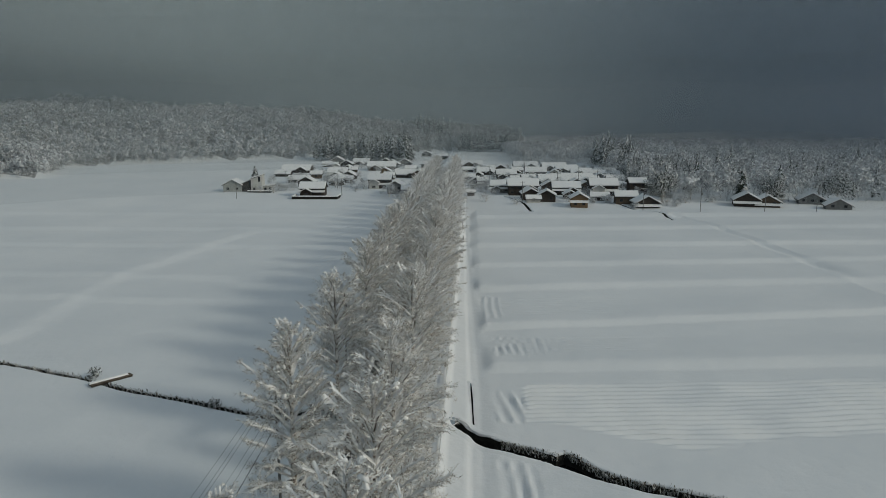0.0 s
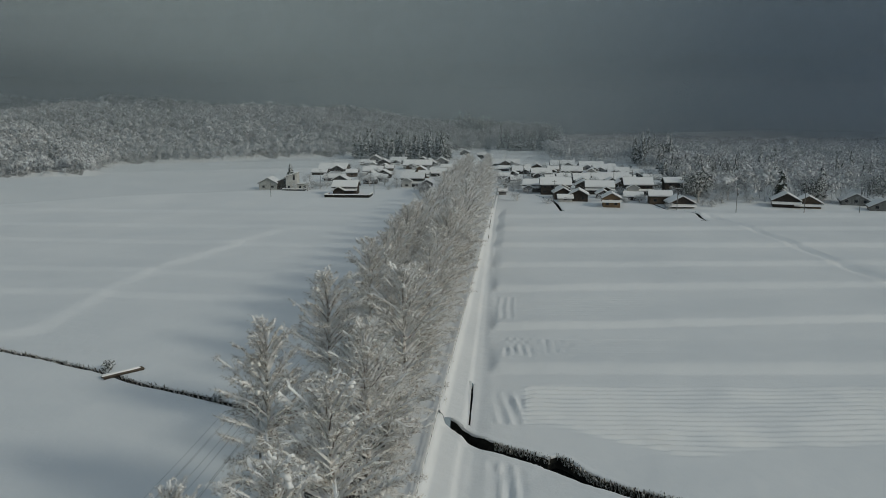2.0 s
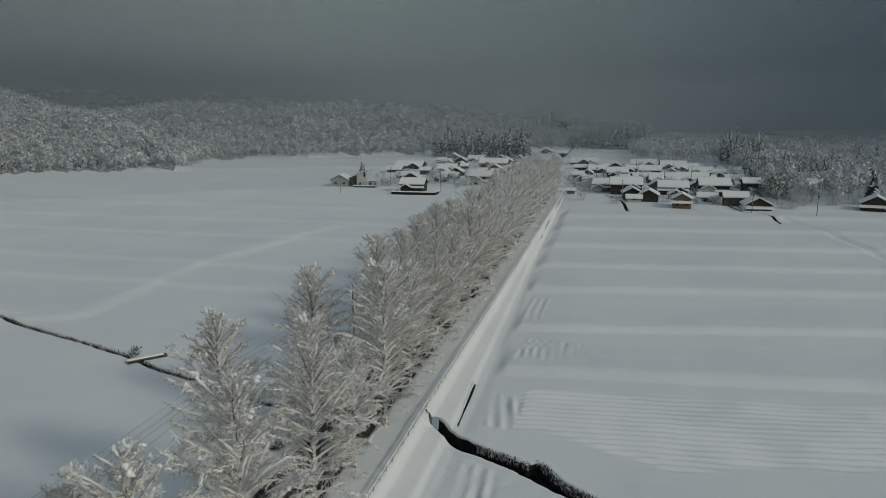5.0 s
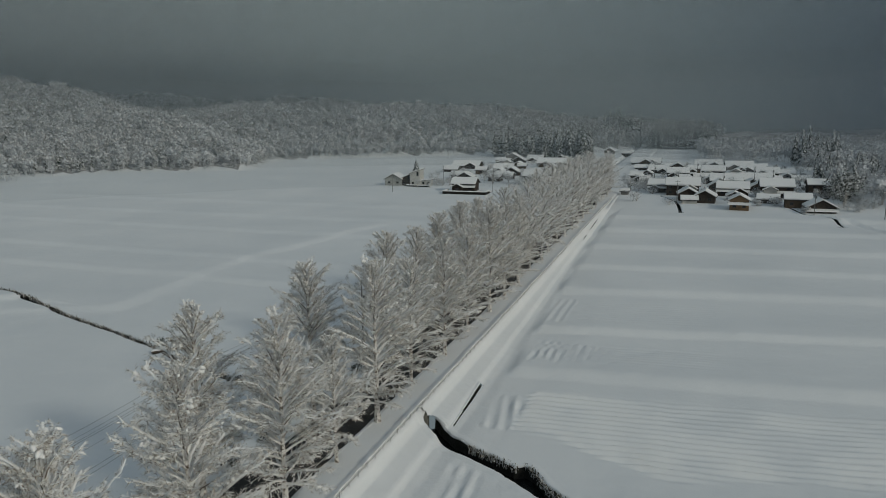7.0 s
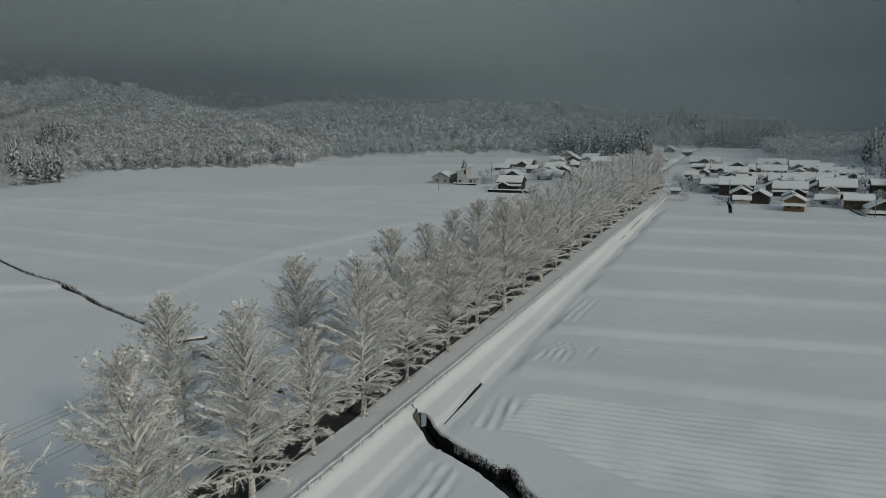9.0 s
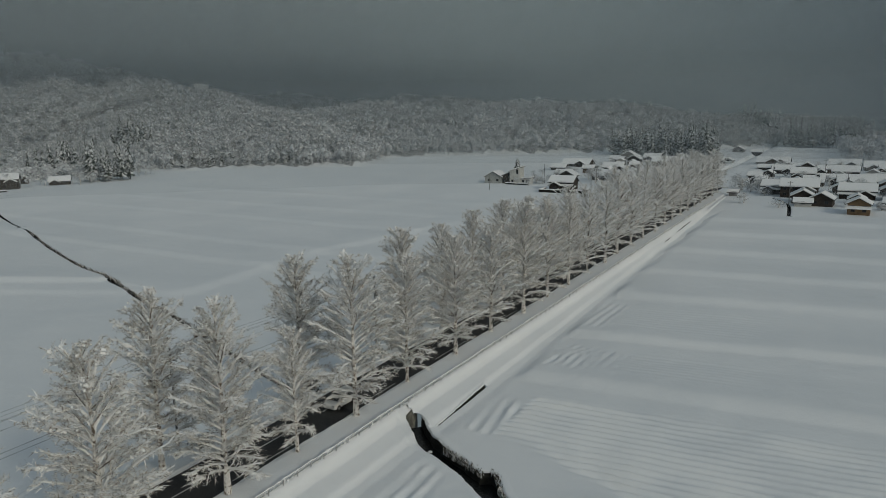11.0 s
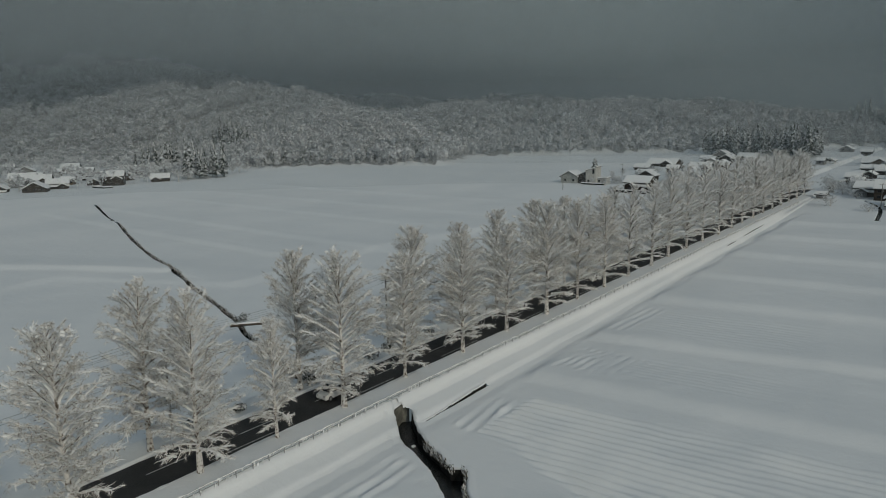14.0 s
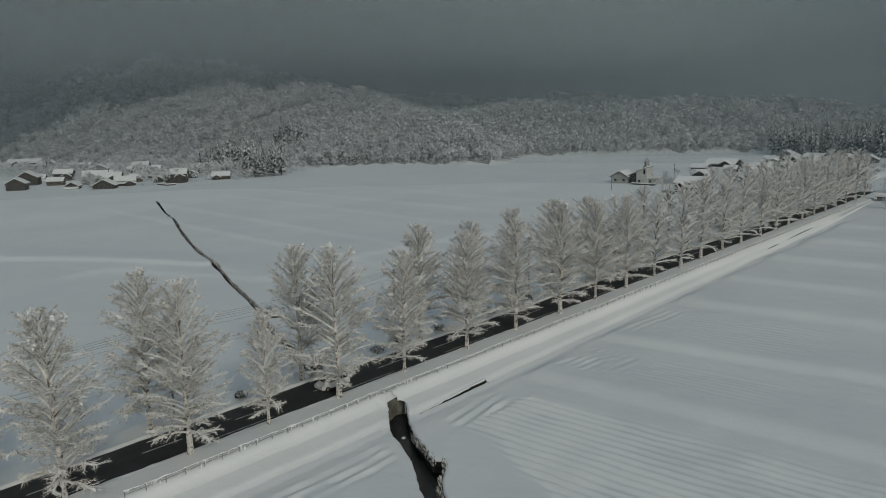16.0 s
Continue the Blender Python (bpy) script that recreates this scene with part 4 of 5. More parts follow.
    if skirt:
        zz = min(eave - 0.9, 2.5)
        bm = bmesh.new()
        for lift, thick in ((0.0, 0.0),):
            vv = [bm.verts.new(p) for p in ((-hw - 0.5, -hd - 1.5, zz - 0.45), (hw + 0.5, -hd - 1.5, zz - 0.45), (hw + 0.5, -hd, zz + 0.1), (-hw - 0.5, -hd, zz + 0.1))]
            ww = [bm.verts.new((v.co.x, v.co.y, v.co.z + 0.4)) for v in vv]
            bm.faces.new(vv[::-1])
            bm.faces.new(ww)
            for i in range(4):
                bm.faces.new((vv[i], vv[(i + 1) % 4], ww[(i + 1) % 4], ww[i]))
        part("pent_roof", bm, SNOW_LOAD, t, "snow-laden lower eave roof")
    return t


def slant_house(x, y, w, d, low, high, wall):
    """A house under one roof plane that climbs to the east."""
    t = thing("house", x, y + d / 2, ground_z(x, y + d / 2) - 0.1, 4, WALL_WORDS[wall] + " house with a slanting snow-covered roof", "house", "village houses")
    hw, hd = w / 2, d / 2
    for nm, z0, z1, ext, mat in (("wall", -0.6, 0.0, 0.0, WALLS[wall]), ("roof", 0.0, 0.14, 0.5, TILE), ("roof_snow", 0.15, 0.55, 0.45, SNOW_LOAD)):
        bm = bmesh.new()
        k = (high - low) / w
        zs = [low - k * ext, high + k * ext]
        base = [(-hw - ext, -hd - ext), (hw + ext, -hd - ext), (hw + ext, hd + ext), (-hw - ext, hd + ext)]
        top = [zs[0], zs[1], zs[1], zs[0]]
        a = [bm.verts.new((px, py, z0 if nm == "wall" else z0 + tz)) for (px, py), tz in zip(base, top)]
        b = [bm.verts.new((px, py, tz + z1)) for (px, py), tz in zip(base, top)]
        bm.faces.new(a[::-1])
        bm.faces.new(b)
        for i in range(4):
            bm.faces.new((a[i], a[(i + 1) % 4], b[(i + 1) % 4], b[i]))
        part(nm, bm, mat, t)
    for xx, zz, h in ((-w * 0.22, 1.0, 1.1), (w * 0.25, high - 3.0, 2.2)):
        part("window", box(xx - 0.5, xx + 0.5, -hd - 0.06, -hd + 0.02, zz, zz + h), GLASS, t, "tall dark window")


# ---- west village, beside the fields ----
house(-112.0, 330, 8.6, 6.0, "pale", True, 4, 8)
slant_house(-105.4, 331, 5.6, 7, 3.6, 6.0, "dark")
slant_house(-100.4, 330, 5.2, 6, 6.2, 7.9, "white")
slant_house(-95.6, 331.5, 4.8, 5, 2.6, 3.0, "white")
house(-70.5, 313, 10.6, 6.3, "dark", False, 2, 8, True)
house(-82.0, 352, 8.0, 5.6, "dark", True, 0)
house(-110.0, 414, 8.5, 3.0, "dark")
house(-109.0, 442, 17.5, 4.6, "dark", False, -3)
house(-93.0, 376, 8.0, 3.6, "dark", False, 3)
house(-98.0, 520, 13.5, 5.4, "grey", True, 5)
house(-85.0, 487, 8.0, 5.2, "dark", True)
house(-78.0, 508, 11.0, 5.0, "dark", False, -4)
house(-79.0, 419, 11.0, 5.0, "dark", False, 4, None, True)
house(-68.5, 398, 8.0, 4.8, "dark", True, -2)
house(-58.0, 463, 18.0, 6.0, "brown", False, 2)
house(-54.0, 489, 9.8, 5.4, "dark", True)
house(-47.0, 505, 10.1, 5.2, "grey", True, 6)
house(-44.8, 348, 11.0, 7.2, "dark", False, 0, 8, True)
house(-34.2, 324, 7.2, 6.2, "grey", True, -3, 8)
house(-28.0, 316, 4.8, 4.8, "grey", False, 0, 5)
house(-37.4, 409, 11.5, 4.8, "dark", False, 3)
house(-29.0, 402, 7.5, 5.6, "dark", True)
house(-52.9, 436, 7.4, 4.2, "ochre", True)
house(-38.2, 620, 8.5, 5.0, "grey", True)
house(-22.5, 600, 7.0, 5.2, "dark", False)
# ---- east village ----
house(-1.0, 490, 18.0, 5.0, "grey", False)
house(-1.0, 486, 7.5, 4.6, "brown", True, 0, 4)
house(-1.5, 451, 6.8, 3.2, "dark")
house(3.6, 373, 6.8, 3.9, "dark", True, -4)
house(-0.5, 396, 6.0, 3.4, "dark", False)
house(20.3, 404, 10.6, 5.4, "dark", False, 3)
house(37.0, 481, 15.4, 4.6, "grey")
house(38.6, 420, 11.4, 5.6, "dark", False, -4)
house(14.5, 331, 9.4, 5.8, "grey", False, -4, 7, True)
house(23.8, 321, 13.0, 7.4, "dark", False, 0, 9)
house(25.9, 306, 7.2, 5.2, "dark", True, 4, 7)
house(26.6, 299, 5.6, 2.4, "white", False, 3, 4)
house(32.6, 301, 7.4, 5.2, "dark", True, -5, 7)
house(42.9, 372, 14.0, 5.2, "dark", False, 2)
house(60.0, 445, 13.0, 4.8, "grey")
house(66.0, 425, 11.6, 4.4, "dark", False, -4)
house(57.0, 376, 14.5, 5.4, "dark")
house(43.6, 323, 12.0, 6.0, "dark", False, -2, 8, True)
house(44.2, 287, 6.6, 5.9, "ochre", True, -3, 7, True)
house(60.0, 321, 12.0, 7.6, "dark", False, 0, 9, True)
house(55.6, 345, 7.6, 4.4, "dark", True, 3)
house(55.6, 305, 7.2, 3.4, "dark", False, -8, 5)
house(64.8, 296, 8.6, 5.4, "brown", False, -2, 6)
house(75.0, 321, 7.6, 8.0, "dark", False, 3, 6)
house(71.2, 287, 9.4, 5.0, "dark", True, 2, 8, True)
house(78.0, 386, 8.8, 3.6, "dark")
house(95.2, 516, 7.5, 5.0, "white")
house(43.6, 310, 5.4, 3.8, "dark", True)
house(38.4, 344, 7.4, 4.6, "dark", True)
house(9.4, 430, 10.3, 4.6, "dark")
house(54.0, 463, 14.8, 5.2, "grey", False, 3)
house(113.0, 291, 9.8, 5.8, "dark", True, -14, 8, True, "shed", "field sheds")
house(120.8, 290, 9.2, 5.0, "brown", True, -14, 7, True, "shed", "field sheds")
house(142.0, 298, 10.0, 4.6, "grey", True, -14, 7, False, "shed", "field sheds")
house(146.0, 284, 9.2, 3.8, "grey", True, -16, 6, False, "shed", "field sheds")
house(0.3, 319, 3.2, 2.0, "grey", False, 0, 2.2, False, "shed", "field sheds")
# ---- far west hamlet under the hill ----
for args in ((-566, 205, 23, 8.5, "dark", False), (-533, 212, 15, 8, "dark", True), (-404, 158, 11.5, 8.2, "dark", True), (-374, 144, 9.5, 6.8, "dark", True),
             (-421, 184, 10.5, 7.0, "dark", False), (-408, 197, 14, 5.6, "dark", False), (-393, 200, 13, 5.0, "dark", False), (-470, 225, 10.4, 6, "grey", True)):
    house(*args, turn=58, group="hamlet houses")
for args in ((-336, 175, 11, 5.4, "dark", True), (-450, 246, 10.6, 7, "grey", False), (-335, 215, 11.5, 8.0, "dark", False), (-345, 211, 6.4, 3.6, "dark", True),
             (-395, 257, 13.4, 6.2, "dark", False), (-356, 236, 7.4, 5.2, "dark", True), (-330, 241, 10, 4.6, "dark", False)):
    house(*args, turn=55, group="hamlet houses")


for k, (x, y) in enumerate(((-352, 166), (-386, 168), (-345, 190), (-372, 182), (-432, 172), (-362, 205), (-384, 222), (-410, 236), (-426, 214), (-350, 224), (-470, 205), (-500, 226), (-376, 252), (-440, 232))):
    house(x, y, 6.5 + (k * 37 % 5), 4.0 + (k * 13 % 4) * 0.7, ("dark", "brown", "dark", "grey")[k % 4], k % 3 == 0, 50 + (k * 7 % 16), None, k % 2 == 0, "house", "hamlet houses")
# ---- outbuildings between the houses ----
rng = np.random.RandomState(303)
taken = [(o.location.x, o.location.y) for o in scene.objects if o.name.startswith(("house", "shed"))]
made = 0
while made < 52:
    if made < 22:
        x, y = rng.uniform(-104, -26), rng.uniform(350, 520)
    else:
        x, y = rng.uniform(4, 84), rng.uniform(308, 480)
    if min(math.hypot((x - a) * 1.0, (y - b) * 0.8) for a, b in taken) < 7.0 or (0 < x < 16 and y < 350) or (x > 0 and y < 316):
        continue
    taken.append((x, y))
    made += 1
    house(x, y, rng.uniform(3.5, 7.0), rng.uniform(2.8, 4.6), ("dark", "brown", "grey", "white", "dark")[made % 5], rng.rand() < 0.45, rng.uniform(-8, 8), None, rng.rand() < 0.3, "outbuilding", "village outbuildings")


def walled_plot(x0, x1, y0, y1, h):
    t = thing("garden_wall", 0, 0, 0, 0, "low dark stone garden wall capped with snow", "wall")
    z = ground_z((x0 + x1) / 2, y0) - 0.3
    for a, b, c, d in ((x0, x1, y0, y0 + 0.4), (x0, x0 + 0.4, y0 + 0.4, y1), (x1 - 0.4, x1, y0 + 0.4, y1)):
        part("wall_run", box(a, b, c, d, z, z + h), DARK_SHADED_WALL, t)
        part("snow_cap", box(a - 0.1, b + 0.1, c - 0.1, d + 0.1, z + h, z + h + 0.4, 0.12), SNOW_LOAD, t)


walled_plot(-77.5, -57.5, 305, 313, 1.5)
walled_plot(-104, -93, 327.5, 330, 0.9)
walled_plot(-330, -318, 205, 210, 1.0)


# ---- garden trees and shrubs ----
def spray_tree(name, x, y, h, r, seed, mat, label, n=900, category="tree", squash=0.85, stem=True):
    """A small tree of many frosted sprays on a forked stem."""
    rng = np.random.RandomState(seed)
    t = thing(name, x, y, ground_z(x, y) - 0.1, 0, label, category, "garden trees")
    if stem:
        bm = bmesh.new()
        add_tube(bm, [(0, 0, -0.3), (0.05, 0, h * 0.3), (0.1, 0.05, h * 0.75)], [0.05 * r + 0.06, 0.04 * r + 0.04, 0.03], 6)
        for k in range(5):
            a = 1.26 * k + rng.rand()
            add_tube(bm, [(0.03, 0, h * (0.22 + 0.08 * k)), (math.cos(a) * r * 0.6, math.sin(a) * r * 0.6, h * (0.5 + 0.07 * k))], [0.03 * r, 0.015], 4)
        part("trunk", bm, BARK, t)
    v = []
    lobes = [(rng.uniform(-1, 1) * r * 0.5, rng.uniform(-1, 1) * r * 0.5, h * rng.uniform(0.35 if stem else 0.2, 0.78), r * rng.uniform(0.4, 0.62)) for _ in range(9)]
    for k in range(n):
        cx, cy, cz, cr = lobes[k % 9]
        d = rng.randn(3)
        d /= np.linalg.norm(d)
        p = np.array([cx, cy, cz]) + d * cr * rng.uniform(0.5, 1.08) * np.array([1, 1, squash])
        q = rng.uniform(0.18, 0.5) * (0.6 + 0.1 * r)
        a = np.cross(d, rng.randn(3))
        a /= np.linalg.norm(a)
        b = np.cross(d, a) * 0.7 + d * 0.3
        v += [p - a * q * 0.5 - b * q * 0.4, p + a * q * 0.5 - b * q * 0.3, p + b * q * 0.9]
    part("crown", fast_mesh("crown", v, np.arange(len(v)).reshape(-1, 3), mat, False), mat, t)["kind"] = "stuff"
    return t


FROSTY = "bare frosted garden tree beside the houses"
for k, (x, y, h, r) in enumerate(((-67, 352, 6.5, 5.5), (-60, 356, 6, 5), (-74, 362, 6.5, 4.5), (-36, 314, 6.5, 5.0), (-30, 309, 4.5, 3.5), (0.7, 341, 7, 6.5), (7.7, 348, 6, 5),
                                  (57, 300, 3.6, 3.4), (51, 299, 2.6, 2.6), (75, 362, 7.5, 5.5), (73, 306, 5, 4), (-92, 338, 4, 3.2))):
    spray_tree("garden_tree", x, y, h, r, 400 + k, WOODS, FROSTY, 700)
for k, (x, y, h, r) in enumerate(((-88, 336, 3.5, 2.8), (95, 310, 8, 5.5), (90, 300, 3, 3.5), (102, 303, 3, 4), (66, 286, 2.6, 2.6), (84, 292, 3, 3.2), (-317, 248, 9, 6.5),
                                  (-366, 178, 8, 7), (-440, 186, 10, 8), (5, 335, 4, 4), (-52, 345, 4.5, 4), (-318, 255, 7, 6))):
    spray_tree("garden_tree", x, y, h, r, 430 + k, WOODS, FROSTY, 500)
rng = np.random.RandomState(611)
for k in range(52):
    x, y = 0.0, 0.0
    while min(math.hypot(x - a, y - b) for a, b in taken) < (7.5 if k < 30 else 5.5) or y == 0.0:
        x, y = (rng.uniform(-100, -28), rng.uniform(340, 500)) if k < 11 else (rng.uniform(2, 84), rng.uniform(300, 470))
    taken.append((x, y))
    if k % 4 == 3:
        spray_tree("garden_tree", x, y, rng.uniform(2.6, 5.5), rng.uniform(1.6, 3.0), 620 + k, CEDAR, "dark evergreen garden tree under snow beside the houses", 320)
    else:
        spray_tree("garden_tree", x, y, rng.uniform(3.0, 6.5), rng.uniform(2.2, 4.2), 620 + k, WOODS, FROSTY, 320)
for k in range(84):
    x, y = 0.0, 0.0
    while min(math.hypot(x - a, y - b) for a, b in taken) < 5.2 or y == 0.0:
        x, y = (rng.uniform(-106, -26), rng.uniform(322, 520)) if k < 36 else (rng.uniform(0, 90), rng.uniform(292, 480))
    taken.append((x, y))
    if k % 5 == 4:
        spray_tree("garden_tree", x, y, rng.uniform(3.0, 6.0), rng.uniform(1.4, 2.4), 720 + k, CEDAR, "dark evergreen garden tree under snow beside the houses", 260)
    else:
        spray_tree("garden_tree", x, y, rng.uniform(2.4, 5.5), rng.uniform(1.8, 3.6), 720 + k, WOODS, FROSTY, 260)
spray_tree("evergreen_tree", 81, 302, 13.5, 7.5, 460, CEDAR, "big round evergreen tree heavy with snow clumps", 5200)
spray_tree("evergreen_tree", 127, 304, 12.5, 6.5, 461, CEDAR, "broad evergreen tree heavy with snow behind sheds", 3200)
spray_tree("evergreen_tree", 152, 300, 14.0, 8.5, 462, CEDAR, "broad evergreen tree heavy with snow behind sheds", 3600)
spray_tree("evergreen_tree", -15.9, 79.0, 1.7, 1.5, 463, CEDAR, "dark clipped roadside shrub under snow", 500, "shrub", 0.8, False)
spray_tree("evergreen_tree", -17.6, 80.6, 1.9, 1.7, 464, CEDAR, "dark clipped roadside shrub under snow", 500, "shrub", 0.8, False)
for k, (x, y, q) in enumerate(((-15.6, 90.5, 1.0), (-16.4, 94.5, 1.1), (-15.8, 68.0, 0.9), (-16.5, 62.0, 1.0), (-15.7, 104, 1.0), (-15.9, 116, 1.0), (-16.2, 128, 1.1))):
    spray_tree("shrub", x, y, 1.2 * q, 1.3 * q, 470 + k, CEDAR, "low dark shrub under snow beside the road", 260, "shrub", 0.7, False)


def conifer(x, y, h, r, seed):
    t = thing("conifer", x, y, ground_z(x, y) - 0.1, 0, "single dark conifer with snow on its boughs", "tree")
    me = fast_mesh("crown", cedar_template(seed, h, r, 14, 11), np.arange((14 * 11 * 2 + 3) * 3).reshape(-1, 3), CEDAR, False)
    part("crown", me, CEDAR, t)["kind"] = "stuff"
    part("trunk", tube([(0, 0, -0.3), (0, 0, h * 0.95)], [0.22, 0.03], 6), BARK, t)


# ---- woods ----
def broadleaf_template(seed, n=96, r=3.5, h=8.0):
    """Small frosted sprays over the domed, lobed crown of a bare tree, with forked limbs below."""
    rng = np.random.RandomState(seed)
    lobes = [(rng.uniform(-1, 1) * r * 0.55, rng.uniform(-1, 1) * r * 0.55, h * rng.uniform(0.42, 0.80), r * rng.uniform(0.34, 0.55)) for _ in range(7)]
    lobes.append((0, 0, h * 0.84, r * 0.45))
    v = []
    for k in range(n):
        cx, cy, cz, cr = lobes[k % 8]
        d = rng.randn(3)
        d[2] = abs(d[2]) * 1.1 - 0.35
        d /= np.linalg.norm(d)
        p = np.array([cx, cy, cz]) + d * cr * rng.uniform(0.75, 1.12) * np.array([1, 1, 0.9])
        s = rng.uniform(0.55, 1.35)
        a = np.cross(d, rng.randn(3))
        a /= np.linalg.norm(a)
        b = np.cross(d, a) * 0.85 + d * rng.uniform(0.0, 0.6)
        v += [p - a * s * 0.5 - b * s * 0.4, p + a * s * 0.5 - b * s * 0.35, p + b * s * 0.7]
    for cx, cy, cz, cr in lobes:
        w = np.array([-cy, cx, 0]) / (math.hypot(cx, cy) + 1e-6) * 0.09
        v += [np.array([0, 0, -1.0]) - w, np.array([0, 0, -1.0]) + w, np.array([cx, cy, cz])]
    return np.array(v)


def cedar_template(seed, h=19.0, r=3.0, tiers=13, arms=9):
    """Drooping boughs in tiers round a straight stem."""
    rng = np.random.RandomState(seed)
    v = []
    for t in range(tiers):
        u = (t + 0.3) / tiers
        z, rr = h * (0.12 + 0.88 * u), r * (1 - u) ** 0.75 + 0.25
        for k in range(arms):
            a = 6.283 * (k + rng.rand()) / arms + t
            q = rr * rng.uniform(0.65, 1.15)
            o, s = np.array([math.cos(a), math.sin(a), 0]), np.array([-math.sin(a), math.cos(a), 0])
            w = q * 0.42
            zz = z + rng.uniform(-0.5, 0.5)
            v += [np.array([0, 0, zz + 0.5]) + o * q * 0.15, o * q * 0.72 + s * w + np.array([0, 0, zz - 0.35]), o * q + np.array([0, 0, zz - 0.9])]
            v += [np.array([0, 0, zz + 0.5]) + o * q * 0.15, o * q + np.array([0, 0, zz - 0.9]), o * q * 0.72 - s * w + np.array([0, 0, zz - 0.35])]
    for k in range(3):
        a = 2.1 * k
        v += [(0.25 * math.cos(a), 0.25 * math.sin(a), -1), (0.25 * math.cos(a + 2.1), 0.25 * math.sin(a + 2.1), -1), (0, 0, h)]
    return np.array(v)


conifer(-104.5, 343, 11.5, 3.8, 500)
conifer(115, 306, 14, 3.4, 501)
conifer(133, 312, 15, 3.6, 502)
conifer(86, 318, 15, 3.4, 503)

BROAD = [broadleaf_template(200 + k) for k in range(5)]
TALL_BROAD = [broadleaf_template(240 + k, 200, 5.2, 11.0) for k in range(4)]
CEDARS = [cedar_template(220 + k) for k in range(4)]


def woods(name, places, templates, mat, label, seed, low=0.7, high=1.3):
    """Many trees as one mesh; every spray is an island of its own."""
    rng = np.random.RandomState(seed)
    chunks = []
    for x, y, z in places:
        t = templates[rng.randint(len(templates))]
        s, a = rng.uniform(low, high), rng.uniform(0, 6.283)
        c, n = math.cos(a) * s, math.sin(a) * s
        chunks.append(np.stack([t[:, 0] * c - t[:, 1] * n + x, t[:, 0] * n + t[:, 1] * c + y, t[:, 2] * s * rng.uniform(0.85, 1.15) + z], 1))
    v = np.concatenate(chunks)
    ob = new(name, fast_mesh(name, v, np.arange(len(v)).reshape(-1, 3), mat, False))
    return tagged(ob, label, "woods", kind="stuff")


def jittered(x0, x1, y0, y1, step, rng):
    gxs, gys = np.meshgrid(np.arange(x0, x1, step), np.arange(y0, y1, step))
    p = np.stack([gxs.ravel(), gys.ravel()], 1)
    return p + rng.uniform(-0.45, 0.45, p.shape) * step


foot = np.random.RandomState(40)
low = jittered(-700, 60, 150, 760, 5.2, foot)
dl = hill_depth(low[:, 0], low[:, 1])
low = low[(dl > 0) & (dl < 34)]
woods("thicket", np.column_stack([low, terrain(low[:, 0], low[:, 1])]), BROAD, WOODS, "frosted thicket along the foot of the hills", 50, 0.28, 0.55)
rng = np.random.RandomState(41)
p = jittered(-820, 60, 150, 860, 5.4, rng)
d = hill_depth(p[:, 0], p[:, 1])
keep = (d > 0) & (p[:, 0] < 40) & ((d < 165) | ((d < 250) & (p[:, 0] < -330)))
p, d = p[keep], d[keep]
zz = terrain(p[:, 0], p[:, 1])
conif = value_noise(p[:, 0], p[:, 1], 38, 19) + 0.25 * rng.randn(len(p)) > 0.78
woods("hill_woods", np.column_stack([p[~conif], zz[~conif]]), BROAD, WOODS, "bare hillside woods white with frost below the cloud", 51, 0.8, 1.5)
woods("hill_cedars", np.column_stack([p[conif], zz[conif]]), CEDARS, CEDAR, "dark snow-laden cedars on the hillside", 52, 0.4, 0.65)


def patch(x0, x1, y0, y1, step, test, seed):
    rng = np.random.RandomState(seed)
    q = jittered(x0, x1, y0, y1, step, rng)
    q = q[test(q[:, 0], q[:, 1])]
    return np.column_stack([q, terrain(q[:, 0], q[:, 1])])


belt = np.concatenate([patch(-124, -46, 545, 585, 5.5, lambda x, y: y > 560 - 0.15 * (x + 124), 61), patch(-8, 48, 698, 728, 6, lambda x, y: y > 0, 62), patch(-54, -20, 738, 764, 6, lambda x, y: y > 0, 68),
                       patch(92, 118, 500, 535, 6.5, lambda x, y: y > 0, 63), 
                       patch(-398, -366, 272, 300, 7, lambda x, y: y > 0, 65), patch(-428, -402, 352, 366, 5, lambda x, y: y > 0, 66),
                       patch(-335, -312, 262, 282, 6, lambda x, y: y > 0, 67)])
mid = patch(80, 112, 340, 440, 7.5, lambda x, y: x > 78 + 0.12 * (y - 350), 64)
woods("village_cedars", mid, CEDARS, CEDAR, "dark snow-laden conifers behind the village", 70, 0.45, 0.75)
woods("cedar_belt", belt, CEDARS, CEDAR, "belt of dark snow-laden cedars behind the houses", 71, 0.8, 1.2)
east = patch(80, 330, 304, 470, 8.0, lambda x, y: (y > 304 + np.where(x > 150, 24, 0) - np.where(x > 165, 40, 0)) & (x > 82 + 0.05 * (y - 300)), 81)
sel = np.random.RandomState(3).rand(len(east)) < 0.12
woods("east_woods", east[~sel], TALL_BROAD, WOODS, "frosted broadleaf woods beside the village", 72, 0.65, 1.15)
woods("east_cedars", east[sel], CEDARS, CEDAR, "snow-laden conifers among frosted woods", 73, 0.55, 0.85)
back = np.concatenate([patch(34, 112, 528, 692, 8.5, lambda x, y: x > 34 + 4 * value_noise(x, y, 25, 8), 82), patch(100, 420, 480, 760, 12, lambda x, y: y > 0, 83), patch(-46, 60, 735, 800, 9, lambda x, y: y > 0, 84)])
woods("back_woods", back, TALL_BROAD, WOODS, "far frosted woods fading into mist", 74, 0.8, 1.15)
ham = patch(-520, -325, 175, 310, 7, lambda x, y: value_noise(x, y, 24, 6) > 0.0 - 0.5 * smoothstep(225, 290, y), 85)
